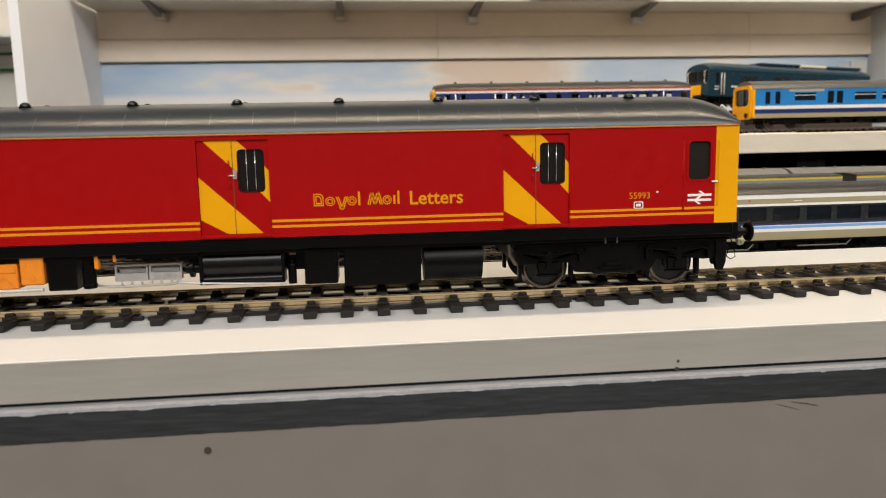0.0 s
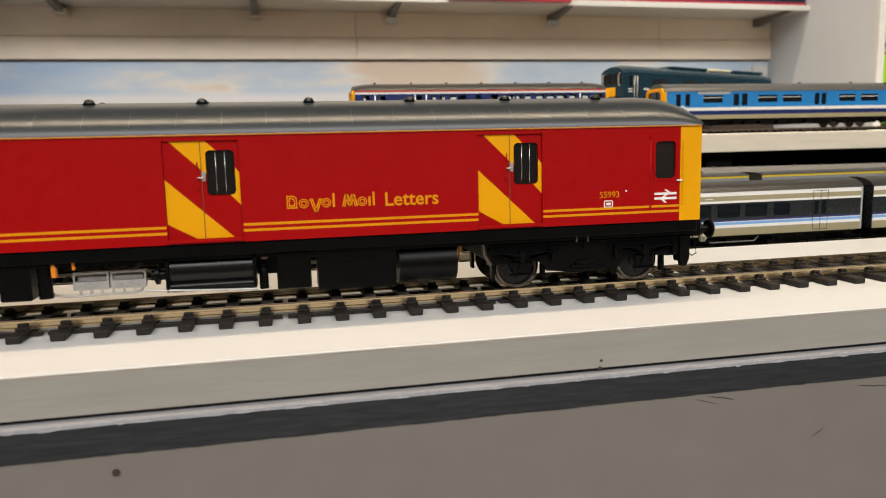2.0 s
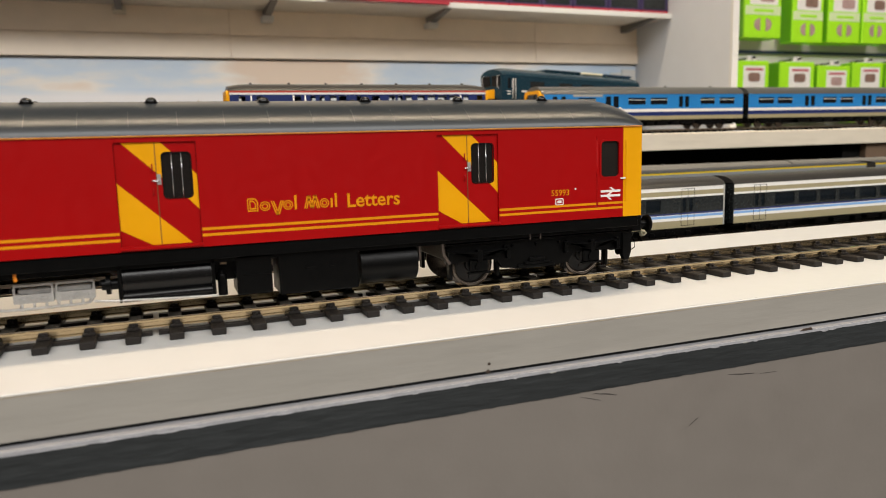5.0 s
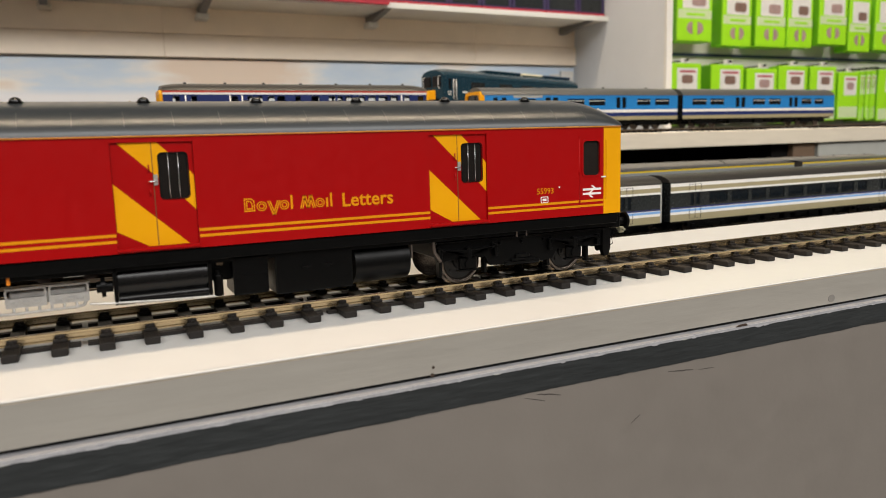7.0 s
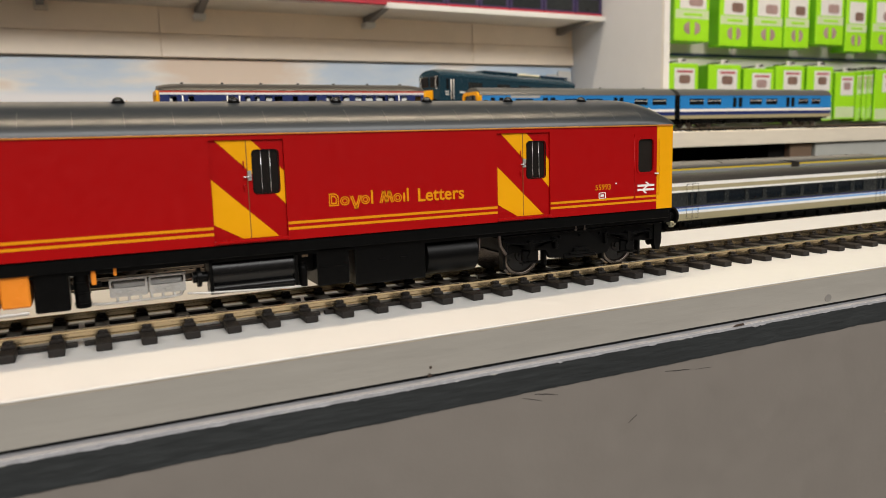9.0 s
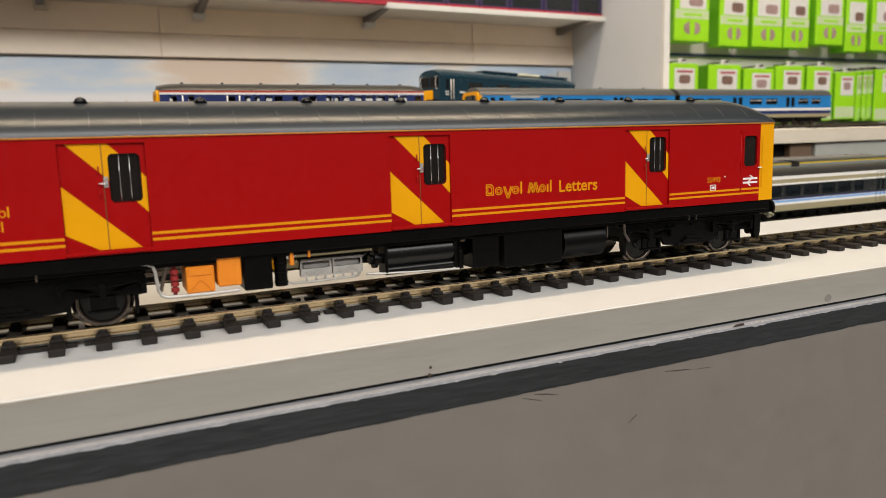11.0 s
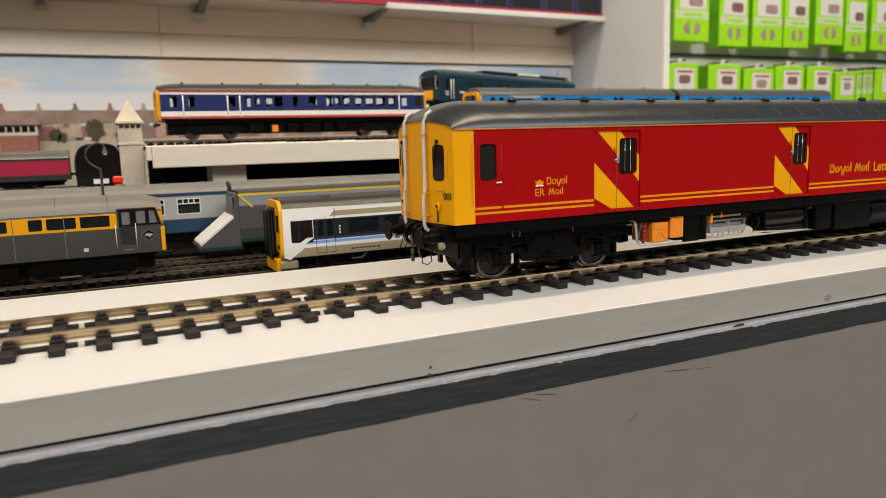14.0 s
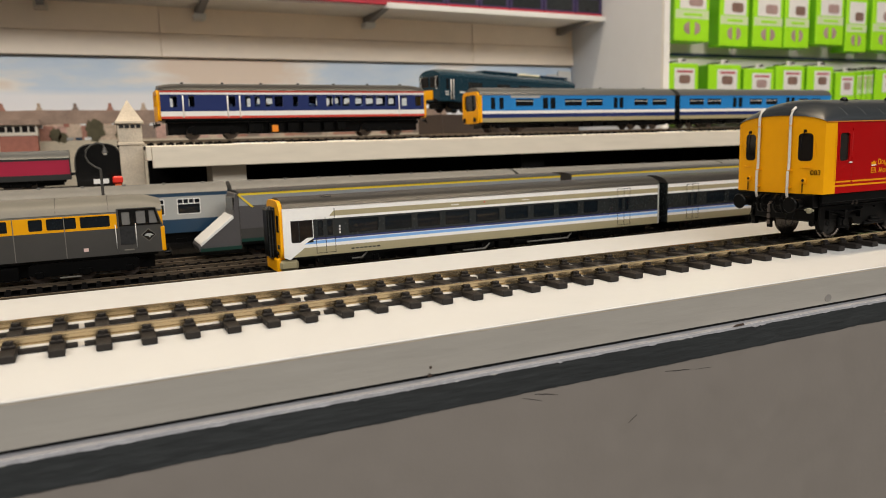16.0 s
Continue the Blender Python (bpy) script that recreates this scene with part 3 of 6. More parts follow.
for z in (0.0473, 0.0495):
    part("emblem_bar", plate(bmesh.new(), rrect(0.4242, 0.4354, z, z + 0.0011), [], -0.0001, 0.0002), MARKW, railcar, "white double arrow emblem")
for pts in ([(0.4290, 0.0519), (0.4304, 0.0519), (0.4330, 0.0501), (0.4316, 0.0501)], [(0.4270, 0.0478), (0.4284, 0.0478), (0.4316, 0.0500), (0.4302, 0.0500)], [(0.4292, 0.0459), (0.4306, 0.0459), (0.4284, 0.0478), (0.4270, 0.0478)]):
    part("emblem_bar", plate(bmesh.new(), pts, [], -0.00012, 0.0002), MARKW, railcar, "white double arrow emblem")
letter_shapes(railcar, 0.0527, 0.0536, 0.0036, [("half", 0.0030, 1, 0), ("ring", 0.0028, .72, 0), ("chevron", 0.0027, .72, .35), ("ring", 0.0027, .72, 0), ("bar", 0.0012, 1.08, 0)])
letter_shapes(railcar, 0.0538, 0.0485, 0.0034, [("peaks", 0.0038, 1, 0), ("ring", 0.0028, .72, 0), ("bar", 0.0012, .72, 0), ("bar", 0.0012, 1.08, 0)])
words("lettering", "ER", LINEY, railcar, 0.0460, 0.0514, 0.0483, -0.0001, "yellow lettering")
part("crown_emblem", plate(bmesh.new(), [(0.0465, 0.0535), (0.0505, 0.0535), (0.0510, 0.0556), (0.0499, 0.0552), (0.0488, 0.0560), (0.0485, 0.0566), (0.0482, 0.0560), (0.0471, 0.0552), (0.0460, 0.0556)], [], -0.0001, 0.0002), LINEY, railcar, "amber crown-shaped emblem")
part("crown_base", plate(bmesh.new(), rrect(0.0462, 0.0508, 0.0530, 0.0536), [], -0.00014, 0.0002), MARKW, railcar)

yn = 0.0078
num = words("cab_number", "003", BLACKG, railcar, 0.0, 0.0062, 0.0, 0.0, "small black number")
num.matrix_basis = Matrix(((0.177, 0.984, 0, xfront((yn - WID / 2) / (WID / 2)) - 0.0004), (-0.984, 0.177, 0, yn), (0, 0, 1, 0.0490), (0, 0, 0, 1)))
for xd, zd in ((0.4100, 0.0520), (0.4222, 0.0553), (0.4222, 0.0445), (0.0205, 0.0525)):
    bm = bmesh.new()
    tube(bm, (xd, -0.0004, zd), (xd, 0.0001, zd), 0.0004, 8)
    part("stud", bm, MARKW if xd == 0.4100 else RED, railcar)

# underframe
part("solebar", B(0.003, 2 * XC - 0.003, 0.0010, 0.0030, 0.0318, ZB - 0.0002, bevel=0.0003), BLACK, railcar, "black solebar")
part("solebar", B(0.003, 2 * XC - 0.003, WID - 0.0030, WID - 0.0010, 0.0318, ZB - 0.0002, bevel=0.0003), BLACK, railcar, "black solebar")
part("underfloor", B(0.004, 2 * XC - 0.004, 0.0032, WID - 0.0032, 0.0300, ZB - 0.0003), BLACK, railcar)

# bogies with rolling wheelsets
WR = 0.0105
RAILZ = 0.0069
WHEELSETS = []
WHEELRIM = mat("worn_wheel_rim", (0.13, 0.108, 0.090), 0.22, metal=0.85, vary=0.15)
WHEELDISC = mat("brown_wheel_disc", (0.005, 0.004, 0.0035), 0.55, vary=0.2)


def wheelset(parent, x):
    bm = bmesh.new()
    for s in (-1, 1):
        yi, yo = s * 0.0147, s * 0.0176
        prof = [(0.0, yo - s * 0.0006), (0.0030, yo - s * 0.0006), (0.0034, yo - s * 0.0014), (0.0082, yo - s * 0.0018), (0.0086, yo - s * 0.0003), (0.0090, yo), (WR - 0.0005, yo), (WR, yo - s * 0.0004), (WR, yi + s * 0.0007), (WR + 0.0011, yi + s * 0.0004), (WR + 0.0009, yi), (0.0, yi)]
        n = 36
        rings = [[bm.verts.new((r * math.cos(2 * math.pi * k / n), y, r * math.sin(2 * math.pi * k / n))) for k in range(n)] for r, y in prof if r > 0]
        for a, b in zip(rings, rings[1:]):
            for k in range(n):
                bm.faces.new((a[k], a[(k + 1) % n], b[(k + 1) % n], b[k])).smooth = True
        bm.faces.new(rings[0])
        bm.faces.new(rings[-1])
        for k in range(4):
            a = radians(45 + 90 * k)
            tube(bm, (0.006 * math.cos(a), yo - s * 0.0016, 0.006 * math.sin(a)), (0.006 * math.cos(a), yo - s * 0.0011, 0.006 * math.sin(a)), 0.0009, 8)
    tube(bm, (0, -0.0176, 0), (0, 0.0176, 0), 0.0016, 10)
    bmesh.ops.recalc_face_normals(bm, faces=bm.faces[:])
    for f in bm.faces:
        if max(math.hypot(v.co.x, v.co.z) for v in f.verts) < 0.0084:
            f.material_index = 1
    w = part("wheelset", bm, WHEELRIM, parent, "dull steel wheels on an axle", at=pose(x, YC, RAILZ + WR))
    w.data.materials.append(WHEELDISC)
    WHEELSETS.append((w, x))
    return w


def bogie(xa, xb, inner):
    """Side frames at both sides with springs, boxes and brake gear; inner: +1 if the car's middle lies to the right."""
    xm = (xa + xb) / 2
    lf, rt = (xa - 0.0225, xb + 0.0160) if inner > 0 else (xa - 0.0160, xb + 0.0225)
    bm = bmesh.new()
    for y0, y1, s in ((0.0072, 0.0096, 1), (WID - 0.0096, WID - 0.0072, -1)):
        out = [(lf, 0.0200), (lf, 0.0266), (lf + 0.004, 0.0290), (rt - 0.004, 0.0290), (rt, 0.0266), (rt, 0.0200), (xb + 0.0122, 0.0196), (xb + 0.0098, 0.0202), (xb - 0.0098, 0.0202),
               (xb - 0.0125, 0.0158), (xm + 0.0090, 0.0150), (xm - 0.0090, 0.0150), (xa + 0.0125, 0.0158), (xa + 0.0098, 0.0202), (xa - 0.0098, 0.0202), (xa - 0.0122, 0.0196)]
        plate(bm, out, [], y0, y1 - y0)
        ya, yb = (y0 - 0.0012, y1) if s > 0 else (y0, y1 + 0.0012)
        box(bm, lf, rt, ya, yb, 0.0281, 0.0292, bevel=0.0002)
        # bolster pad, stacked springs and the plank under them
        box(bm, xm - 0.0100, xm + 0.0100, ya, yb, 0.0148, 0.0166, bevel=0.0004)
        box(bm, xm - 0.0066, xm + 0.0066, ya - 0.0006, yb + 0.0006, 0.0166, 0.0178, bevel=0.0003)
        box(bm, xm - 0.0040, xm + 0.0040, ya - 0.0003, yb + 0.0003, 0.0178, 0.0198, bevel=0.0003)
        for xr in (xm - 0.0170, xm + 0.0170, xm - 0.0125, xm + 0.0125, xm):
            tube(bm, (xr, ya - 0.0003, 0.0262), (xr, yb + 0.0003, 0.0262), 0.0007, 8)
    for xe in (lf + 0.0020, xm, rt - 0.0020):
        box(bm, xe - 0.0018, xe + 0.0018, 0.0090, WID - 0.0090, 0.0215, 0.0280, bevel=0.0003)
    # added block, keeps light from behind from showing between the side frames
    box(bm, xm - 0.0130, xm + 0.0130, 0.0110, WID - 0.0110, 0.0185, 0.0288, bevel=0.0006)
    frame_ob = part("bogie_frame", bm, BLACK, railcar, "black cast bogie frame")
    for x in (xa, xb):
        for y0 in (0.0046, WID - 0.0072):
            bm = bmesh.new()
            for k in range(4):
                h = 0.0148 - 0.0024 * k
                pts = [(x - h, 0.0246 - 0.0004 * k), (x - h * 0.5, 0.0240 - 0.0007 * k), (x, 0.0237 - 0.0009 * k), (x + h * 0.5, 0.0240 - 0.0007 * k), (x + h, 0.0246 - 0.0004 * k)]
                plate(bm, [(a, b + 0.0010) for a, b in pts] + [(a, b) for a, b in reversed(pts)], [], y0, 0.0026)
            box(bm, x - 0.0012, x + 0.0012, y0 - 0.0003, y0 + 0.0026, 0.0198, 0.0258, bevel=0.0002)
            for h in (-0.0148, 0.0148):
                box(bm, x + h - 0.0008, x + h + 0.0008, y0, y0 + 0.0030, 0.0205, 0.0262, bevel=0.0002)
            part("leaf_spring", bm, BLACK, frame_ob)
            bm = B(x - 0.0046, x + 0.0046, y0 + 0.0008, y0 + 0.0036, 0.0150, 0.0212, bevel=0.0007)
            tube(bm, (x, y0 + 0.0002, 0.0178), (x, y0 + 0.0010, 0.0178), 0.0022, 14)
            box(bm, x - 0.0056, x + 0.0056, y0 + 0.0004, y0 + 0.0034, 0.0144, 0.0152, bevel=0.0002)
            part("axlebox", bm, BLACK, frame_ob)
        for s in (-1, 1):
            bm = B(x + s * 0.0122 - 0.0008, x + s * 0.0122 + 0.0008, 0.0110, 0.0150, 0.0115, 0.0245, bevel=0.0003)
            part("brake_block", bm, BLACK, frame_ob)
            part("brake_block", B(x + s * 0.0122 - 0.0008, x + s * 0.0122 + 0.0008, WID - 0.0150, WID - 0.0110, 0.0115, 0.0245, bevel=0.0003), BLACK, frame_ob)
        wheelset(frame_ob, x)
    xo = rt - 0.0040 if inner < 0 else lf
    for yg in (0.0062, WID - 0.0090):
        part("guard_iron", plate(bmesh.new(), [(xo, 0.0285), (xo + 0.0052, 0.0285), (xo + 0.0050, 0.0180), (xo + 0.0036, 0.0142), (xo + 0.0012, 0.0142), (xo, 0.0180)], [], yg, 0.0030), BLACK, frame_ob)
    part("headstock", B(xo, xo + 0.0045, 0.0066, WID - 0.0066, 0.0195, 0.0285, bevel=0.0006), BLACK, frame_ob)
    bm = bmesh.new()
    tube(bm, (xo + 0.0010, 0.0125, 0.0180), (xo + 0.0060, 0.0125, 0.0180), 0.0020, 12)
    part("brake_cylinder", bm, BLACK, frame_ob)
    xs = lf - 0.0030 if inner < 0 else rt + 0.0015
    bm = bmesh.new()
    pts = [(xs + (0.0 if inner < 0 else 0.006), 0.0300), (xs + 0.0005 + (0.0 if inner < 0 else 0.004), 0.0250), (xs + 0.0035, 0.0205)]
    pipe(bm, [(x, 0.0040, z) for x, z in pts], 0.0008, 6)
    part("bogie_step", bm, WHEELM, frame_ob)


bogie(0.0307, 0.0918, 1)
bogie(0.3619, 0.4229, -1)

# engine and equipment hung under the floor
unit = part("equipment_box", B(0.1224, 0.1333, 0.0030, 0.0200, 0.0185, 0.0292, bevel=0.0004), ORANGE, railcar, "orange equipment box")
part("box_lid", B(0.1232, 0.1325, 0.0026, 0.0031, 0.0255, 0.0286, bevel=0.0002), ORANGE, unit)
bm = bmesh.new()
pipe(bm, [(0.1232, 0.0027, 0.0190), (0.1278, 0.0026, 0.0240), (0.1325, 0.0027, 0.0190)], 0.00022, 5)
part("brace", bm, ORANGE, unit)
unit = part("equipment_box", B(0.1345, 0.1440, 0.0024, 0.0200, 0.0200, 0.0322, bevel=0.0006), ORANGE, railcar, "taller orange equipment box")
for xx in (0.1372, 0.1413):
    part("stud", B(xx - 0.0003, xx + 0.0003, 0.0020, 0.0025, 0.0285, 0.0291), ORANGE, unit)
bm = bmesh.new()
tube(bm, (0.1393, 0.0020, 0.0232), (0.1393, 0.0025, 0.0232), 0.0012, 12)
part("gauge", bm, ORANGE, unit)
part("bracket", B(0.1644, 0.1662, 0.0030, 0.0060, 0.0258, 0.0314, bevel=0.0003), ORANGE, railcar, "small orange bracket")
part("bracket", B(0.1722, 0.1734, 0.0030, 0.0050, 0.0286, 0.0330, bevel=0.0002), ORANGE, railcar, "small orange bracket")
bm = bmesh.new()
for k in range(4):
    tube(bm, (0.1182, 0.0055, 0.0195 + 0.0024 * k), (0.1182, 0.0055, 0.0212 + 0.0024 * k), 0.0016, 12)
tube(bm, (0.1182, 0.0055, 0.0180), (0.1182, 0.0055, 0.0300), 0.0008, 8)
part("valve", bm, mat("dull_red_paint", (0.25, 0.015, 0.015), 0.5), railcar, "dull red cylindrical valve")
bm = bmesh.new()
pipe(bm, [(0.0985, 0.0042, 0.0312), (0.1085, 0.0038, 0.0314), (0.1105, 0.0036, 0.0306), (0.1112, 0.0034, 0.0280), (0.1118, 0.0034, 0.0210), (0.1128, 0.0034, 0.0190), (0.1150, 0.0034, 0.0180), (0.1300, 0.0034, 0.0176), (0.1430, 0.0034, 0.0178)], 0.0007, 8)
part("silver_pipe", bm, SILVER, railcar, "bent silver pipe")
part("equipment_frame", B(0.1450, 0.1568, 0.0030, 0.0200, 0.0170, 0.0322, bevel=0.0006), BLACK, railcar)
bm = bmesh.new()
tube(bm, (0.1610, 0.0065, 0.0172), (0.1610, 0.0065, 0.0328), 0.0027, 16)
for z in (0.0185, 0.0225, 0.0265, 0.0300):
    tube(bm, (0.1610, 0.0065, z), (0.1610, 0.0065, z + 0.0006), 0.0030, 16)
part("air_filter", bm, BLACK, railcar, "black ribbed air filter")
# silver engine
eng = part("engine_block", B(0.1735, 0.1995, 0.0050, 0.0085, 0.0200, 0.0262, bevel=0.0006), SILVER, railcar, "silver horizontal engine casting")
for k in range(2):
    a = 0.1722 + 0.0145 * k
    part("rocker_cover", plate(bmesh.new(), rrect(a, a + 0.0138, 0.0194, 0.0238, 0.0006), [], 0.0032, 0.0030), SILVER, eng)
    part("cover_frame", plate(bmesh.new(), rrect(a, a + 0.0138, 0.0232, 0.0282, 0.0010), [rrect(a + 0.0007, a + 0.0131, 0.0238, 0.0275, 0.0007)], 0.0036, 0.0012), SILVER, eng)
    for q in range(3):
        part("cover_rib", B(a + 0.0022 + 0.0035 * q, a + 0.0046 + 0.0035 * q, 0.0028, 0.0033, 0.0207, 0.0222, bevel=0.0002), SILVER, eng)
part("engine_top", B(0.1722, 0.2010, 0.0036, 0.0060, 0.0281, 0.0288, bevel=0.0002), SILVER, eng)
bm = bmesh.new()
pipe(bm, [(0.1630, 0.0040, 0.0178), (0.1690, 0.0038, 0.0168), (0.1760, 0.0036, 0.0166), (0.1850, 0.0036, 0.0168), (0.1955, 0.0036, 0.0169), (0.1983, 0.0036, 0.0175), (0.1992, 0.0036, 0.0195)], 0.0007, 8)
part("exhaust_manifold", bm, SILVER, eng)
bm = bmesh.new()
pipe(bm, [(0.1985, 0.0040, 0.0186), (0.2060, 0.0036, 0.0180), (0.2250, 0.0034, 0.0171), (0.2445, 0.0034, 0.0164)], 0.00045, 8)
part("silver_pipe", bm, SILVER, railcar, "straight silver pipe")
for k in range(6):
    bm = bmesh.new()
    xx = 0.1748 + 0.0042 * k
    tube(bm, (xx, 0.0037, 0.0168), (xx, 0.0037, 0.0196), 0.00055, 8)
    part("manifold_branch", bm, SILVER, eng)
bm = bmesh.new()
tube(bm, (0.2014, 0.0080, 0.0240), (0.2072, 0.0080, 0.0240), 0.0022, 12)
tube(bm, (0.2030, 0.0080, 0.0240), (0.2046, 0.0080, 0.0240), 0.0040, 14)
part("drive_flange", bm, BLACK, railcar)
# large black tank in a cradle
bm = B(0.2078, 0.2436, 0.0130, 0.0220, 0.0200, 0.0322, bevel=0.0008)
tank = part("long_tank", bm, TANKB, railcar, "glossy black double tank")
for y, z, r in ((0.0108, 0.0252, 0.0070), (0.0062, 0.0186, 0.0021)):
    bm = bmesh.new()
    tube(bm, (0.2090, y, z), (0.2424, y, z), r, 32)
    part("tank_barrel", bm, TANKB, tank)
for x in (0.2074, 0.2424):
    part("tank_bracket", B(x, x + 0.0014, 0.0032, 0.0120, 0.0170, 0.0330, bevel=0.0003), BLACK, tank)
bm = bmesh.new()
tube(bm, (0.2466, 0.0070, 0.0158), (0.2466, 0.0070, 0.0238), 0.0019, 14)
tube(bm, (0.2466, 0.0070, 0.0238), (0.2466, 0.0070, 0.0262), 0.0010, 10)
ball(bm, (0.2466, 0.0070, 0.0240), 0.0019, 1, 1, 0.6, 12)
part("strainer", bm, BLACK, railcar)
bm = bmesh.new()
tube(bm, (0.2460, 0.0052, 0.0298), (0.2485, 0.0052, 0.0298), 0.0012, 10)
part("brass_union", bm, mat("dull_brass", (0.10, 0.07, 0.045), 0.45, metal=0.7), railcar, "small dull brass union")
# added black filler that closes the light gap beside the battery box
part("black_gap_fill", B(0.2440, 0.2530, 0.0100, 0.0200, 0.0215, 0.0325, bevel=0.0006), BLACK, railcar)
eng.matrix_basis = Matrix.Translation((-0.0018, 0.0060, 0.0035)) @ Matrix.Diagonal((1, 1, 0.8, 1))
bx = part("battery_box", B(0.2522, 0.2666, 0.0036, 0.0220, 0.0155, 0.0320, bevel=0.0005), BLACK, railcar, "black equipment box with a door line")
part("door_line", B(0.2532, 0.2656, 0.0034, 0.0037, 0.0236, 0.0239), BLACKG, bx)
part("lid_strip", B(0.2520, 0.2668, 0.0032, 0.0040, 0.0308, 0.0322, bevel=0.0002), BLACK, bx)
bx = part("battery_box", B(0.2694, 0.3034, 0.0034, 0.0220, 0.0140, 0.0322, bevel=0.0005), BLACK, railcar, "long black equipment box")
for xx in (0.2805, 0.2905):
    part("vent_slot", B(xx, xx + 0.0040, 0.0031, 0.0035, 0.0245, 0.0251), BLACKG, bx)
bm = bmesh.new()
tube(bm, (0.3050, 0.0125, 0.0228), (0.3312, 0.0125, 0.0228), 0.0090, 32)
part("fuel_tank", bm, BLACK, railcar, "round black fuel tank")
part("step_hanger", B(0.3318, 0.3324, 0.0040, 0.0060, 0.0235, 0.0330), WHEELM, railcar)
for xx in (0.0345, 0.0385, 0.0700, 0.3870, 0.3925):
    part("step_hanger", B(xx, xx + 0.0007, 0.0030, 0.0040, 0.0290, 0.0325), WHEELM, railcar)

# ---- smaller-scale layout ----
NAVY = mat("navy_blue_livery", (0.006, 0.018, 0.105), 0.35, vary=0.05)
LBLUE = mat("bright_blue_livery", (0.012, 0.19, 0.50), 0.4, vary=0.05)
PBLUE = mat("pale_blue_stripe", (0.16, 0.34, 0.66), 0.4, vary=0.05)
WHITEP = mat("white_livery", (0.72, 0.71, 0.68), 0.4, vary=0.04)
BEIGE = mat("beige_livery", (0.30, 0.26, 0.15), 0.42, vary=0.06)
REDP = mat("red_stripe", (0.50, 0.05, 0.03), 0.4)
CHAR = mat("charcoal_window_band", (0.014, 0.017, 0.018), 0.25, vary=0.1)
GLASS2 = glass_mat("blue_black_glazing", (0.006, 0.009, 0.012), 0.06)
GREYL = mat("light_engineers_grey", (0.140, 0.132, 0.110), 0.45, vary=0.1, scale=80)
GREYD = mat("dark_engineers_grey", (0.040, 0.037, 0.032), 0.5, vary=0.12, scale=80)
DGREEN = mat("deep_blue_green_livery", (0.008, 0.032, 0.05), 0.25, vary=0.1)
GREENB = mat("dark_green_band", (0.005, 0.034, 0.024), 0.4)
ROOF2 = mat("weathered_grey_roof", (0.16, 0.155, 0.14), 0.5, vary=0.15, scale=90)
ROOF3 = mat("dark_brown_grey_roof", (0.022, 0.021, 0.020), 0.38, vary=0.15, scale=90)
ROOF4 = mat("pale_grey_roof", (0.24, 0.25, 0.25), 0.5, vary=0.1, scale=90)
CRIMSON = mat("crimson_livery", (0.36, 0.008, 0.04), 0.4, vary=0.05)
COACHG = mat("coach_pale_grey", (0.36, 0.36, 0.335), 0.4, vary=0.05)
COACHB = mat("coach_blue", (0.010, 0.040, 0.080), 0.4, vary=0.05)
BRICK = mat("brick_red_print", (0.35, 0.13, 0.09), 0.7, vary=0.25, scale=150)
STONE = mat("pale_buff_stone_card", (0.56, 0.48, 0.37), 0.8, vary=0.18, scale=70, bump=0.4, bscale=300)
# small rails: brass darkened in colour for the shade under the trains
BRASSY = mat("worn_shade_dark_brass_rail", (0.17, 0.13, 0.09), 0.42, metal=0.7)
CLEAR = bpy.data.materials.new("clear_glazing")
CLEAR.use_nodes = True
cb = CLEAR.node_tree.nodes["Principled BSDF"]
cb.inputs["Transmission Weight"].default_value, cb.inputs["Roughness"].default_value = 1.0, 0.02
cb.inputs["Base Color"].default_value, cb.inputs["IOR"].default_value = (0.8, 0.85, 0.85, 1), 1.15


def small_track(y, x0, x1, z):
    """Small-scale track with its rail top at z."""
    t = thing("small_track", "small-scale track with brown sleepers and dull rails", "model track", "small-scale tracks")
    for s in (-1, 1):
        part("rail", rail_mesh(x0, x1, y + s * 0.0088, z - 0.0025, 0.0025, 0.0011), BRASSY, t)
    bm = bmesh.new()
    n = int((x1 - x0) / 0.0085)
    for i in range(n):
        x = x0 + 0.0085 * i
        box(bm, x, x + 0.0036, y - 0.0155, y + 0.0155, z - 0.0048, z - 0.0025)
        for s in (-1, 1):
            box(bm, x + 0.0006, x + 0.0030, y + s * 0.0088 - 0.0019, y + s * 0.0088 + 0.0019, z - 0.0025, z - 0.0017)
    tagged(part("sleeper_bed", bm, SLEEPS, t), kind="stuff")
    return t


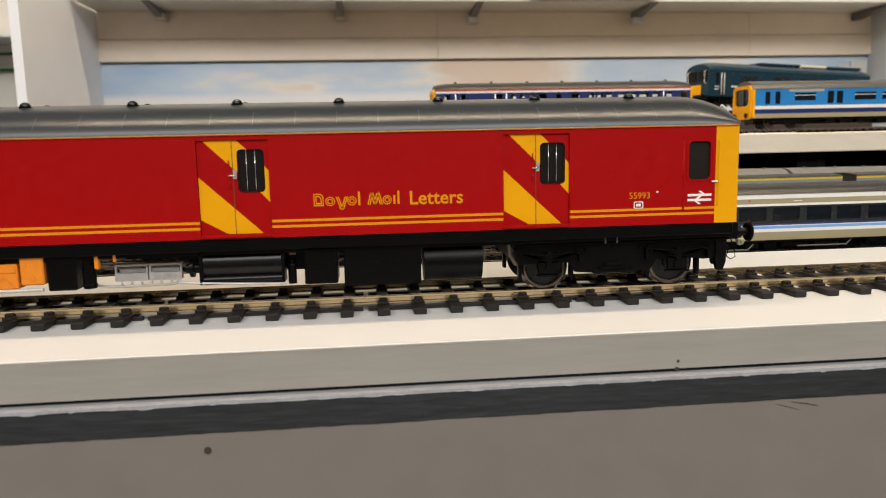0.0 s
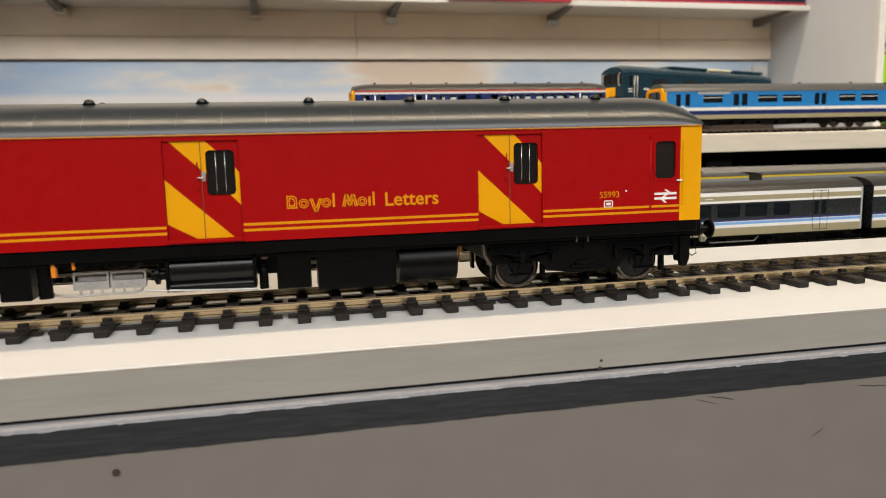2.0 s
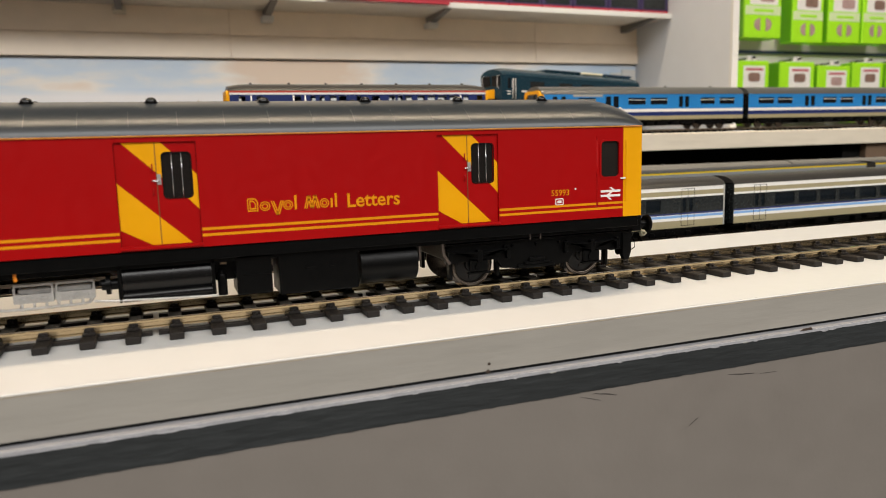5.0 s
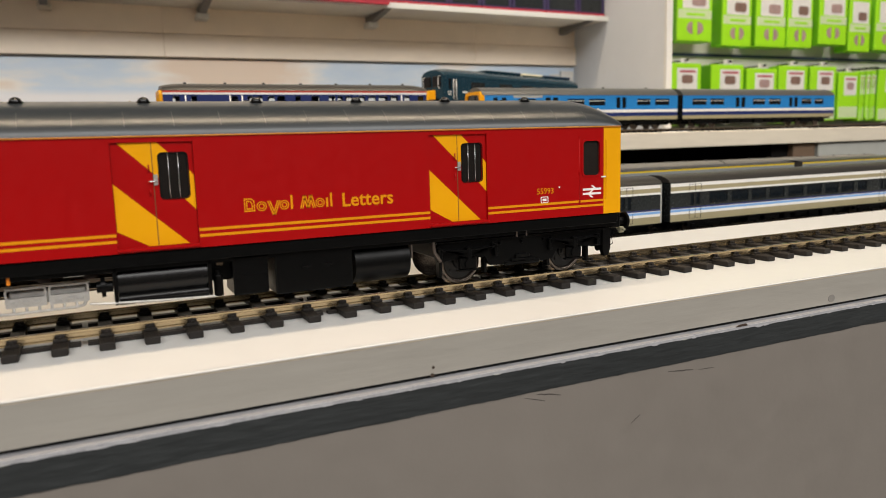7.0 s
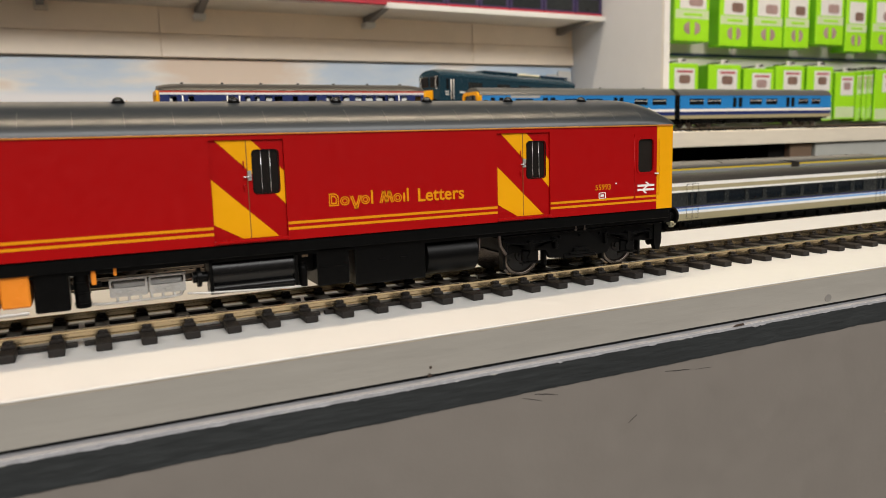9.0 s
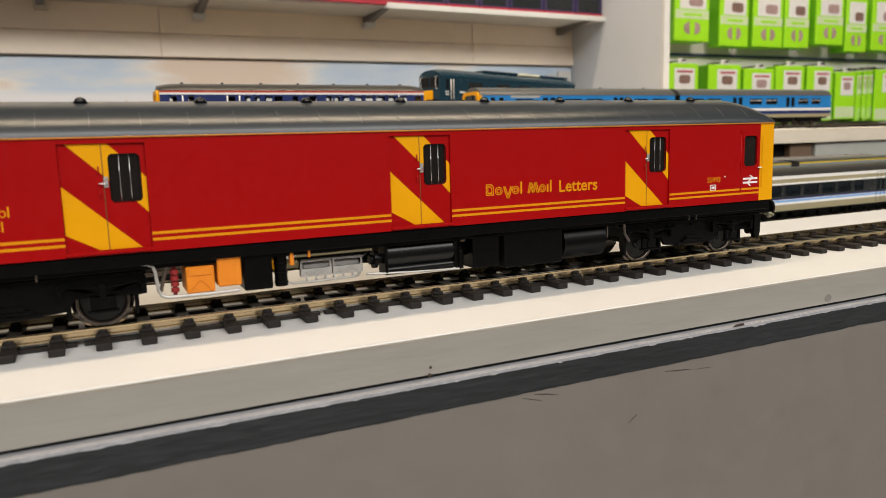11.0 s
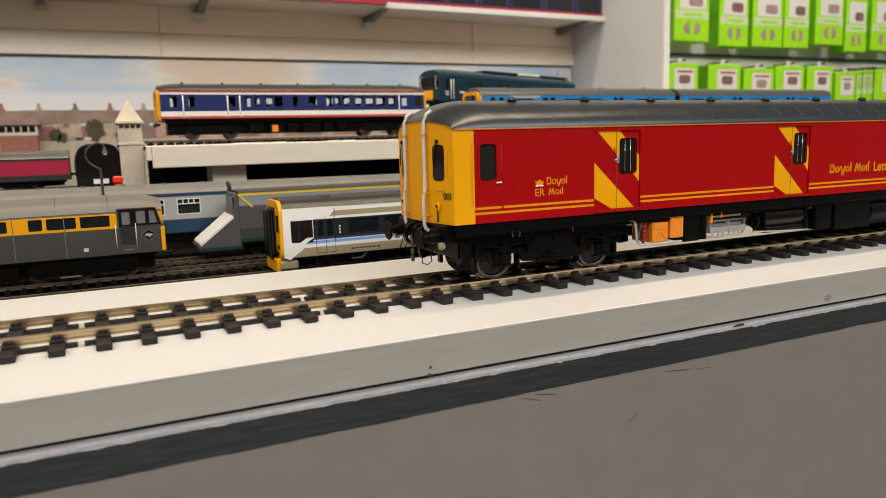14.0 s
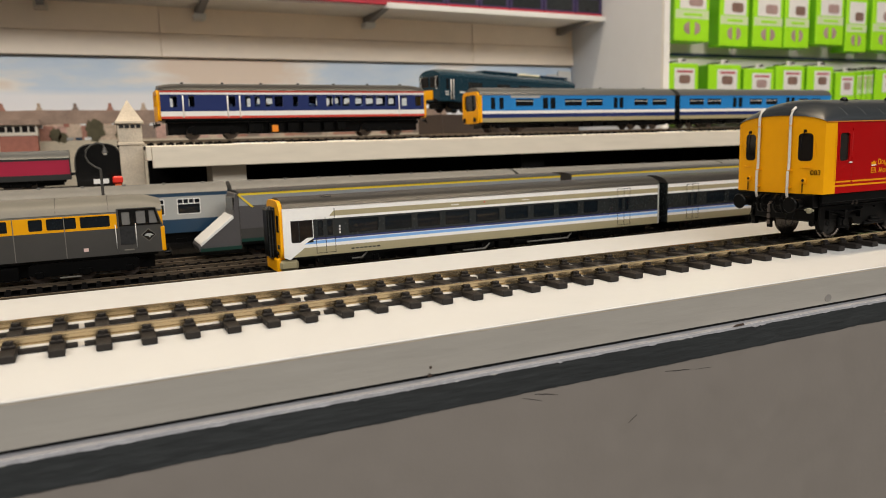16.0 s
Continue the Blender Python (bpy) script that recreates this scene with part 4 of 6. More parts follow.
def small_bogie(parent, xc, wb, W, heavy=False, axles=2):
    h = wb / 2
    near = None
    for y0, y1 in ((0.0035, 0.0062), (W - 0.0062, W - 0.0035)):
        bm = bmesh.new()
        zt = 0.0132 if heavy else 0.0120
        out = [(xc - h - 0.006, 0.0062), (xc - h - 0.006, zt - 0.002), (xc - h - 0.003, zt), (xc + h + 0.003, zt), (xc + h + 0.006, zt - 0.002), (xc + h + 0.006, 0.0062), (xc + h, 0.0045), (xc, 0.0055), (xc - h, 0.0045)]
        plate(bm, out, [], y0, y1 - y0)
        for a in range(axles):
            xa = xc - h + wb * a / (axles - 1)
            box(bm, xa - 0.0022, xa + 0.0022, y0 - 0.0010 if y0 < W / 2 else y1 - 0.001, y0 + 0.001 if y0 < W / 2 else y1 + 0.001, 0.0040, 0.0080, bevel=0.0004)
        box(bm, xc - 0.004, xc + 0.004, y0 - 0.0008, y1 + 0.0008, 0.0050, 0.0082, bevel=0.0004)
        fr = part("bogie_frame", bm, BLACK, parent)
        near = near or fr
    for a in range(axles):
        xa = xc - h + wb * a / (axles - 1)
        bm = bmesh.new()
        for s in (-1, 1):
            tube(bm, (xa, W / 2 + s * 0.0070, 0.0062), (xa, W / 2 + s * 0.0092, 0.0062), 0.0062, 20)
        tube(bm, (xa, W / 2 - 0.009, 0.0062), (xa, W / 2 + 0.009, 0.0062), 0.001, 6)
        part("wheelset", bm, WHEELM, near)


def arc_roof(L, W, zc, ztop, over=0.0004, droop=0.0, power=2.2):
    bm = bmesh.new()
    vs = [-1 + i / 8 for i in range(17)]
    st = [0, 0.002, 0.005, 0.010, 0.018]
    xs = [(s, s) for s in st] + [(L - s, s) for s in reversed(st)]
    rows = []
    for x, s in xs:
        k = 1 - droop * (1 - min(1, s / 0.018)) ** 2
        rows.append([bm.verts.new((x, W / 2 + v * (W / 2 + over), zc + (ztop - zc) * k * max(0, 1 - abs(v) ** power) ** 0.7)) for v in vs])
    for a, b in zip(rows, rows[1:]):
        for i in range(16):
            bm.faces.new((a[i], a[i + 1], b[i + 1], b[i])).smooth = True
    for r in (rows[0], rows[-1]):
        bm.faces.new(r)
    bmesh.ops.recalc_face_normals(bm, faces=bm.faces[:])
    return bm


def coach(name, label, L, W, bands, ztop, roofmat, wins, at, ends, see=False, bogies=(), wb=0.034, heavy=False, axles=2, vents=0, boxes=(), droop=0.0, group="", wframe=None, glass=None, lines=(), linemat=None, cat="model train"):
    """A small-scale vehicle: banded sides with window openings, roof, ends, running gear. z from the rail top."""
    th = thing(name, label, cat, group, at=at)
    zc = bands[-1][1]
    z_bot = bands[0][0]
    for z0, z1, m in bands:
        hs = [rrect(a, b, c, d, min(0.0009, (b - a) * 0.2), 3) for a, b, c, d in wins if c >= z0 and d <= z1]
        part("side_panel", plate(bmesh.new(), rrect(0.0006, L - 0.0006, z0, z1), hs, 0.0, 0.0008), m, th)
        part("side_panel", plate(bmesh.new(), rrect(0.0006, L - 0.0006, z0, z1), hs if see else [], W, -0.0008), m, th)
    for a, b, c, d in wins:
        p = part("window", B(a - 0.0003, b + 0.0003, 0.0006, 0.0009, c - 0.0003, d + 0.0003), glass or (CLEAR if see else GLASS2), th)
        if see:
            p.visible_shadow = False
        if wframe:
            fr = plate(bmesh.new(), rrect(a - 0.0005, b + 0.0005, c - 0.0005, d + 0.0005, 0.0008, 3), [rrect(a, b, c, d, 0.0006, 3)], -0.00015, 0.0002)
            part("window_frame", fr, wframe, p)
    for (x0, x1), m in zip(((0.0, 0.0008), (L - 0.0008, L)), ends):
        part("end_panel", B(x0, x1, 0.0002, W - 0.0002, z_bot, zc + 0.0006), m, th)
    rf = part("roof", arc_roof(L, W, zc, ztop, droop=droop), roofmat, th)
    for i in range(vents):
        bm = bmesh.new()
        xv = L * (i + 0.6) / (vents + 0.2)
        tube(bm, (xv, W * 0.36, ztop - 0.0012), (xv, W * 0.36, ztop + 0.0009), 0.0013, 10)
        part("roof_vent", bm, roofmat, rf)
    # added black fill that hides the bright background between the bogies
    part("black_under_fill", B(0.006, L - 0.006, 0.0095, W - 0.0095, 0.0045, z_bot - 0.002), BLACK, th)
    part("underframe", B(0.004, L - 0.004, 0.0030, W - 0.0030, z_bot - 0.0022, z_bot + 0.0004, bevel=0.0003), BLACK, th)
    part("floor", B(0.002, L - 0.002, 0.0012, W - 0.0012, z_bot + 0.0002, z_bot + 0.001), DARK, th)
    if see:
        for a in range(14):
            xs = 0.06 + (L - 0.09) * a / 13
            part("seat", B(xs, xs + 0.004, 0.005, W - 0.005, z_bot + 0.001, z_bot + 0.0145, bevel=0.0006), mat("seat_blue", (0.03, 0.05, 0.12), 0.8) if "seat_blue" not in bpy.data.materials else bpy.data.materials["seat_blue"], th)
    else:
        part("inner_lining", B(0.002, L - 0.002, 0.0022, 0.0026, z_bot + 0.001, zc), DARK, th)
    for xb in bogies:
        small_bogie(th, xb, wb, W, heavy, axles)
    for x0, x1, z0, z1, m in boxes:
        part("underfloor_box", B(x0, x1, 0.0034, W - 0.0034, z0, z1, bevel=0.0005), m, th)
    for x0, x1, z0, z1 in lines:
        part("door_line", B(x0, x1, -0.00015, 0.0001, z0, z1), linemat or CHAR, th)
    for s, xe in ((-1, 0.0), (1, L)):
        for yb in (W / 2 - 0.0115, W / 2 + 0.0115):
            bm = bmesh.new()
            tube(bm, (xe, yb, 0.0138), (xe + s * 0.0035, yb, 0.0138), 0.0010, 8)
            tube(bm, (xe + s * 0.0035, yb, 0.0138), (xe + s * 0.0042, yb, 0.0138), 0.0026, 14)
            part("buffer", bm, BLACK, th)
    return th


def fill_boxes(L, seed, z0=0.004, z1=0.014):
    rnd = random.Random(seed)
    out, x = [], L * 0.30
    while x < L * 0.68:
        w = rnd.uniform(0.008, 0.02)
        out.append((x, x + w, z0 + rnd.uniform(0, 0.003), z1, BLACK))
        x += w + rnd.uniform(0.002, 0.006)
    return out


# near multiple unit in cream, charcoal and blue stripes
BZ = [(0.0112, 0.0168, BEIGE), (0.0168, 0.0190, WHITEP), (0.0190, 0.0209, PBLUE), (0.0209, 0.0214, WHITEP), (0.0214, 0.0227, NAVY), (0.0227, 0.0346, CHAR), (0.0346, 0.0362, WHITEP), (0.0362, 0.0396, BEIGE), (0.0396, 0.0426, WHITEP)]
L158 = 0.3060
w158 = [(a - 0.1020, b - 0.1020, 0.0243, 0.0334) for a, b in ((0.1447, 0.1656), (0.1704, 0.1898), (0.1941, 0.2112), (0.2156, 0.2344), (0.2394, 0.2589), (0.2636, 0.2830), (0.2879, 0.3060), (0.3101, 0.3278), (0.3331, 0.3465))]
doorl = []
for xd in (0.0206, 0.0270, 0.0333, 0.2636, 0.2698, 0.2758):
    doorl.append((xd, xd + 0.0003, 0.0126, 0.0412))
for xd in (0.0206, 0.2636):
    doorl += [(xd, xd + 0.0127, 0.0409, 0.0412), (xd, xd + 0.0127, 0.0126, 0.0129)]
dwin = [(0.0220, 0.0256, 0.0238, 0.0338), (0.0284, 0.0320, 0.0238, 0.0338), (0.2648, 0.2684, 0.0238, 0.0338), (0.2710, 0.2746, 0.0238, 0.0338)]
ZLOW = -0.0060
g158 = "cars of the cream and charcoal unit"
front158 = coach("multiple_unit_car", "cream and charcoal model unit car, blue stripes and yellow nose", L158, 0.0365, BZ, 0.0490, ROOF3, w158 + dwin, pose(0.1020, 0.1560, ZLOW), (YEL, CHAR),
                 bogies=(0.045, 0.256), boxes=fill_boxes(L158, 4, 0.003, 0.009), group=g158, lines=doorl)
# white cab side with slanted window band, and the yellow gangway nose
part("cab_side", plate(bmesh.new(), [(-0.0006, 0.0115), (0.0029, 0.0098), (0.0126, 0.0168), (0.0126, 0.0192), (0.0190, 0.0228), (0.0190, 0.0347), (0.0296, 0.0361), (0.0330, 0.0397), (0.0330, 0.0427), (-0.0006, 0.0427)], [[(0.0050, 0.0206), (0.0102, 0.0204), (0.0146, 0.0232), (0.0186, 0.0232), (0.0186, 0.0346), (0.0044, 0.0346), (0.0044, 0.0216)]], -0.0003, 0.0006), WHITEP, front158, "white cab side")
part("cab_window", B(0.0040, 0.0188, -0.0001, 0.0003, 0.0200, 0.0350), GLASS, front158)
part("window_post", B(0.0094, 0.0099, -0.0004, 0.0001, 0.0208, 0.0344), CHAR, front158)
part("end_edge", B(L158 - 0.0018, L158 - 0.0004, -0.0003, 0.0002, 0.0112, 0.0430, bevel=0.0002), COACHG, front158, "bright corner strip")
for k in range(3):
    part("door_notice", B(0.0362, 0.0372, -0.00012, 0.0001, 0.0246 + 0.0020 * k, 0.0258 + 0.0020 * k), MARKW, front158)
for xv in (0.118, 0.176):
    part("roof_edge_vent", B(xv, xv + 0.006, -0.0003, 0.0002, 0.0376, 0.0381), WHITEP, front158)
part("warning_lamp", B(0.1440, 0.1452, -0.0004, 0.0001, 0.0378, 0.0390, bevel=0.0002), REDP, front158, "small red lamp")
nose = part("nose", plate(bmesh.new(), rrect(0.0002, 0.0363, 0.0085, 0.0474, 0.009, 6), [], -0.0024, 0.0030, axis="x"), YEL, front158, "yellow cab front")
part("gangway", B(-0.0075, -0.0018, 0.0115, 0.0250, 0.0110, 0.0425, bevel=0.0012), BLACK, nose, "black corridor connection")
for k in range(3):
    part("gangway_fold", B(-0.0070 + 0.0018 * k, -0.0062 + 0.0018 * k, 0.0108, 0.0257, 0.0105, 0.0432, bevel=0.0003), CHAR, nose)
for y0 in (0.0030, 0.0270):
    part("cab_front_window", B(-0.0026, -0.0018, y0, y0 + 0.0065, 0.0270, 0.0385, bevel=0.0005), GLASS, nose)
    part("lamp_cluster", B(-0.0027, -0.0018, y0, y0 + 0.0050, 0.0165, 0.0195, bevel=0.0004), CHAR, nose)
part("nose_skirt", B(-0.0030, 0.0090, 0.0010, 0.0355, 0.0030, 0.0095, bevel=0.0015), BEIGE, front158)
part("snow_plough", B(-0.0046, -0.0015, 0.0030, 0.0335, 0.0015, 0.0110, bevel=0.001), YEL, front158)
for k in range(7):
    part("small_writing", B(0.0440 + 0.0030 * k, 0.0462 + 0.0030 * k, -0.00012, 0.0001, 0.0135, 0.0143), CHAR, front158)
for x0, x1, z in ((0.045, 0.056, 0.0068), (0.128, 0.150, 0.0045), (0.182, 0.222, 0.0062)):
    bm = bmesh.new()
    pipe(bm, [(x0, 0.0028, z), (x1 - 0.004, 0.0028, z), (x1, 0.0034, z + 0.0035)], 0.0006, 6)
    part("underfloor_pipe", bm, GREYL, front158, "pale grey underfloor pipe")
part("roof_pod", B(0.0280, 0.0350, 0.0090, 0.0160, 0.0470, 0.0492, bevel=0.0008), ROOF3, front158)
second = coach("multiple_unit_car", "cream and charcoal model multiple unit car with blue stripes", L158, 0.0365, BZ, 0.0490, ROOF3, w158 + dwin, pose(0.4165, 0.1560, ZLOW), (CHAR, CHAR),
               bogies=(0.045, 0.256), boxes=fill_boxes(L158, 5, 0.003, 0.009), group=g158, lines=doorl)
coach("multiple_unit_car", "cream and charcoal model multiple unit car with blue stripes", L158, 0.0365, BZ, 0.0490, ROOF3, w158 + dwin, pose(0.7310, 0.1560, ZLOW), (CHAR, CHAR),
      bogies=(0.045, 0.256), boxes=fill_boxes(L158, 6, 0.003, 0.009), group=g158, lines=doorl)
solid("corridor_bellows", B(0.4084, 0.4162, 0.1640, 0.1850, 0.0040, 0.0390, bevel=0.001), BLACK, "black corridor bellows between two model coaches", "bellows")
solid("corridor_bellows", B(0.7229, 0.7306, 0.1640, 0.1850, 0.0040, 0.0390, bevel=0.001), BLACK, "black corridor bellows between two model coaches", "bellows")
small_track(0.1742, -0.9, 1.3, ZLOW)

# grey and yellow diesel
X31 = -0.1914
L31 = 0.2270
b31 = [(0.0155, 0.0325, GREYD), (0.0325, 0.0420, YEL), (0.0420, 0.0432, GREYL)]
w31 = [(a - X31, b - X31, 0.0340, 0.0411) for a, b in ((-0.0417, -0.0341), (-0.0319, -0.0154), (-0.0131, 0.0040), (-0.0700, -0.0530), (-0.1100, -0.0950))]
loco31 = coach("diesel_locomotive", "grey and yellow model diesel locomotive with weathered roof", L31, 0.0352, b31, 0.0530, GREYL, w31, pose(X31, 0.2115, ZLOW), (YEL, YEL), bogies=(0.048, 0.179), wb=0.052, heavy=True, axles=3,
               boxes=[(0.085, 0.142, 0.004, 0.0125, BLACK)], wframe=YEL, droop=0.35)
PANE31 = glass_mat("grey_cab_panes", (0.16, 0.155, 0.145), 0.12)
cab = part("cab_side", plate(bmesh.new(), [(0.1995, 0.0156), (0.2262, 0.0156), (0.2268, 0.0330), (0.2246, 0.0400), (0.2232, 0.0450), (0.1995, 0.0450)],
                             [rrect(0.2022, 0.2074, 0.0343, 0.0430, 0.0006), rrect(0.2108, 0.2168, 0.0346, 0.0434, 0.0008), [(0.2186, 0.0345), (0.2240, 0.0345), (0.2222, 0.0432), (0.2186, 0.0432)]], -0.0004, 0.0008), GREYD, loco31, "dark grey cab side")
part("cab_door", B(0.2008, 0.2096, -0.0006, -0.0003, 0.0216, 0.0338), SLIT, cab)
part("cab_glass", B(0.2015, 0.2238, -0.0001, 0.0001, 0.0340, 0.0438), PANE31, cab)
part("window_surround", plate(bmesh.new(), [(0.2006, 0.0336), (0.2256, 0.0336), (0.2240, 0.0396), (0.2228, 0.0444), (0.2006, 0.0444)],
                              [rrect(0.2024, 0.2072, 0.0345, 0.0428, 0.0006), rrect(0.2110, 0.2166, 0.0348, 0.0432, 0.0008), [(0.2188, 0.0347), (0.2238, 0.0347), (0.2220, 0.0430), (0.2188, 0.0430)]], -0.0007, 0.0004), BLACKG, cab, "black window surround")
part("foot_step", B(0.2025, 0.2085, -0.0007, -0.0003, 0.0176, 0.0186, bevel=0.0002), GREYL, cab)
for xh in (0.1984, 0.2103):
    bm = bmesh.new()
    tube(bm, (xh, -0.0008, 0.0192), (xh, -0.0008, 0.0350), 0.00022, 6)
    part("handrail", bm, MARKW, cab)
part("emblem", plate(bmesh.new(), [(0.2136, 0.0270), (0.2178, 0.0232), (0.2220, 0.0270), (0.2178, 0.0308)], [], -0.0006, 0.0003), BLACKG, cab, "black diamond emblem")
part("emblem_rim", plate(bmesh.new(), [(0.2132, 0.0270), (0.2178, 0.0228), (0.2224, 0.0270), (0.2178, 0.0312)], [[(0.2137, 0.0270), (0.2178, 0.0233), (0.2219, 0.0270), (0.2178, 0.0307)]], -0.0007, 0.0003), GREYL, cab, "pale emblem rim")
part("emblem_shape", plate(bmesh.new(), [(0.2150, 0.0266), (0.2176, 0.0262), (0.2184, 0.0250), (0.2190, 0.0264), (0.2208, 0.0268), (0.2192, 0.0278), (0.2168, 0.0280)], [], -0.0008, 0.0003), COACHG, cab, "pale grey emblem shape")
part("nose_panel", B(0.2250, 0.2279, -0.0006, 0.0350, 0.0156, 0.0322, bevel=0.0006), YEL, loco31, "yellow nose panel")
for xl in (0.1410, 0.1690):
    part("body_seam", B(xl, xl + 0.0005, -0.0003, 0.0001, 0.0157, 0.0418), GREYL, loco31)
part("ladder", B(0.164, 0.176, 0.0020, 0.0034, 0.0030, 0.0040, bevel=0.0002), GREYL, loco31)
part("notice", B(0.1790, 0.1818, -0.0002, 0.0001, 0.0190, 0.0212), mat("pinkish_notice", (0.70, 0.50, 0.45), 0.5), loco31)
for xr in (0.03, 0.075, 0.12, 0.165, 0.195):
    bm = bmesh.new()
    pipe(bm, [(xr, 0.0176 + v * 0.0178, 0.0430 + 0.0101 * max(0, 1 - abs(v) ** 2.2) ** 0.7) for v in [-0.98 + 0.14 * k for k in range(15)]], 0.00025, 5)
    part("roof_strap", bm, GREYD, loco31)
small_track(0.2290, -0.9, 1.3, ZLOW)

# slant-nosed grey vehicle with a yellow roof line, and the coach behind it
bd = [(0.0095, 0.0115, BLACK), (0.0115, 0.0140, GREENB), (0.0140, 0.0215, GREYD), (0.0215, 0.0385, mat("mid_grey_livery", (0.075, 0.07, 0.07), 0.4, vary=0.06)), (0.0385, 0.0462, ROOF4), (0.0462, 0.0480, mat("lemon_roof_line", (0.75, 0.55, 0.03), 0.4))]
dv = coach("driving_trailer", "grey model driving trailer with slanted nose and yellow roof line", 0.288, 0.036, bd, 0.0500, ROOF3, [], pose(0.0925, 0.2540, ZLOW), (GREYD, GREYD), bogies=(0.030, 0.245))
prof = [(0.0006, 0.0482), (-0.0018, 0.0476), (-0.0026, 0.0440), (-0.0032, 0.0370), (-0.0042, 0.0313), (-0.0290, 0.0116), (-0.0302, 0.0100), (-0.0293, 0.0066), (0.0006, 0.0066)]
bm = bmesh.new()
plate(bm, prof, [], 0.0003, 0.0354)
plate(bm, prof, [], 0.0357, 0)
nose_ob = part("slanted_nose", bm, bd[3][2], dv, "dark grey slanted nose")
slope = [(-0.0046, 0.0318), (-0.0284, 0.0129), (-0.0290, 0.0121), (-0.0288, 0.0115), (-0.0042, 0.0311)]
bm = bmesh.new()
plate(bm, slope, [], 0.0006, 0.0348)
plate(bm, slope, [], 0.0354, 0)
part("nose_slope", bm, WHITEP, nose_ob, "cream sloping nose face")
part("nose_rim", plate(bmesh.new(), [(-0.0290, 0.0120), (-0.0286, 0.0106), (-0.0040, 0.0298), (-0.0044, 0.0315)], [], -0.0004, 0.0010), WHITEP, nose_ob, "cream nose edge")
part("windscreen", B(-0.0036, -0.0020, 0.0030, 0.0330, 0.0350, 0.0450, bevel=0.0004), GLASS, nose_ob)
part("skirt_band", B(-0.0290, 0.0006, -0.0002, 0.0006, 0.0066, 0.0092), GREENB, nose_ob, "dark green lower band")
part("nose_line", plate(bmesh.new(), [(-0.0008, 0.0470), (0.0010, 0.0470), (0.0112, 0.0373), (0.0094, 0.0373)], [], -0.0007, 0.0004), bd[5][2], dv, "thin slanting yellow line")
coach("driving_trailer", "grey model coach with pale roof edge and yellow line", 0.290, 0.036, bd, 0.0500, ROOF3, [], pose(0.392, 0.2540, ZLOW), (GREYD, GREYD), bogies=(0.045, 0.245))
coach("driving_trailer", "grey model coach with pale roof edge and yellow line", 0.290, 0.036, bd, 0.0500, ROOF3, [], pose(0.694, 0.2540, ZLOW), (GREYD, GREYD), bogies=(0.045, 0.245))
small_track(0.2720, -0.9, 1.3, ZLOW)

# blue and grey coaches on the rising rear track
bc = [(0.0130, 0.0235, COACHB), (0.0235, 0.0412, COACHG), (0.0412, 0.0440, COACHB)]
wc = [(0.014 + 0.0268 * k, 0.014 + 0.0268 * k + 0.0165, 0.0278, 0.0390) for k in range(9)]
INC = -0.32
for i, (x0, zz) in enumerate(((-0.444, 0.0017), (-0.1735, 0.0002), (0.0970, -0.0013), (0.3675, -0.0028), (0.638, -0.0043))):
    pc = coach("passenger_coach", "blue and grey model passenger coach with grey roof", 0.2670, 0.0360, bc, 0.0510, ROOF2, wc, pose(x0, 0.3040, zz - 0.0012) @ pose(0, 0, 0, 0, -INC, 0), (COACHB, COACHB),
          bogies=(0.035, 0.230), vents=9, group="blue and grey coaches", wframe=MARKW)
    for a, b, c, d in wc:
        bm = B(a, b, -0.0001, 0.0005, 0.0352, 0.0358)
        for q in (0.25, 0.5, 0.75):
            xq = a + (b - a) * q
            box(bm, xq - 0.0003, xq + 0.0003, -0.0001, 0.0005, 0.0358, d)
        part("toplight_bars", bm, MARKW, pc, "white window bars")

# raised rear deck
DECK = 0.0790
deck = thing("raised_track_deck", "cream painted timber deck carrying the upper track", "shelf", kind="structure")
part("deck_top", B(0.0400, 1.28, 0.3720, 0.68, DECK - 0.004, DECK, bevel=0.0004), DECKW, deck)
part("deck_fascia", B(0.0445, 1.28, 0.3690, 0.3720, DECK - 0.0190, DECK - 0.0004, bevel=0.0005), DECKW, deck, "cream painted deck edge board")
part("deck_end", B(0.0400, 0.0444, 0.3700, 0.3980, DECK - 0.0125, DECK - 0.0002, bevel=0.0005), DECKW, deck)
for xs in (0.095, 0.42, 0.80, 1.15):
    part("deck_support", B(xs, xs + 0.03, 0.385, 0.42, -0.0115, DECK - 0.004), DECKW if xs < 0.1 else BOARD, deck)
# black sheet added to stand in for the dark under the deck
part("deck_dark_sheet", B(0.05, 1.28, 0.50, 0.51, -0.0115, DECK - 0.004), BOARD, deck)
small_track(0.4185, 0.02, 1.27, DECK + 0.0046)
ZUP = DECK + 0.0046
rnd = random.Random(8)
for xs, w, y in ((0.115, 0.03, 0.380), (0.205, 0.025, 0.3795), (0.150, 0.012, 0.381), (0.290, 0.02, 0.385), (0.365, 0.05, 0.381), (0.62, 0.03, 0.380), (0.80, 0.06, 0.379)):
    solid("paper_label", B(xs, xs + w, y, y + 0.012, DECK + 0.0001, DECK + 0.0006), MARKW, "small white paper label lying on the deck", "label")

solid("card_block", B(0.830, 0.872, 0.376, 0.44, -0.0115, 0.0600, bevel=0.001), mat("brown_card", (0.16, 0.10, 0.06), 0.7), "brown card block under the deck", "block")
solid("grey_block", B(0.876, 1.28, 0.374, 0.46, -0.0115, 0.0598, bevel=0.001), mat("pale_grey_card", (0.42, 0.42, 0.38), 0.7), "pale grey block under the deck end", "block")
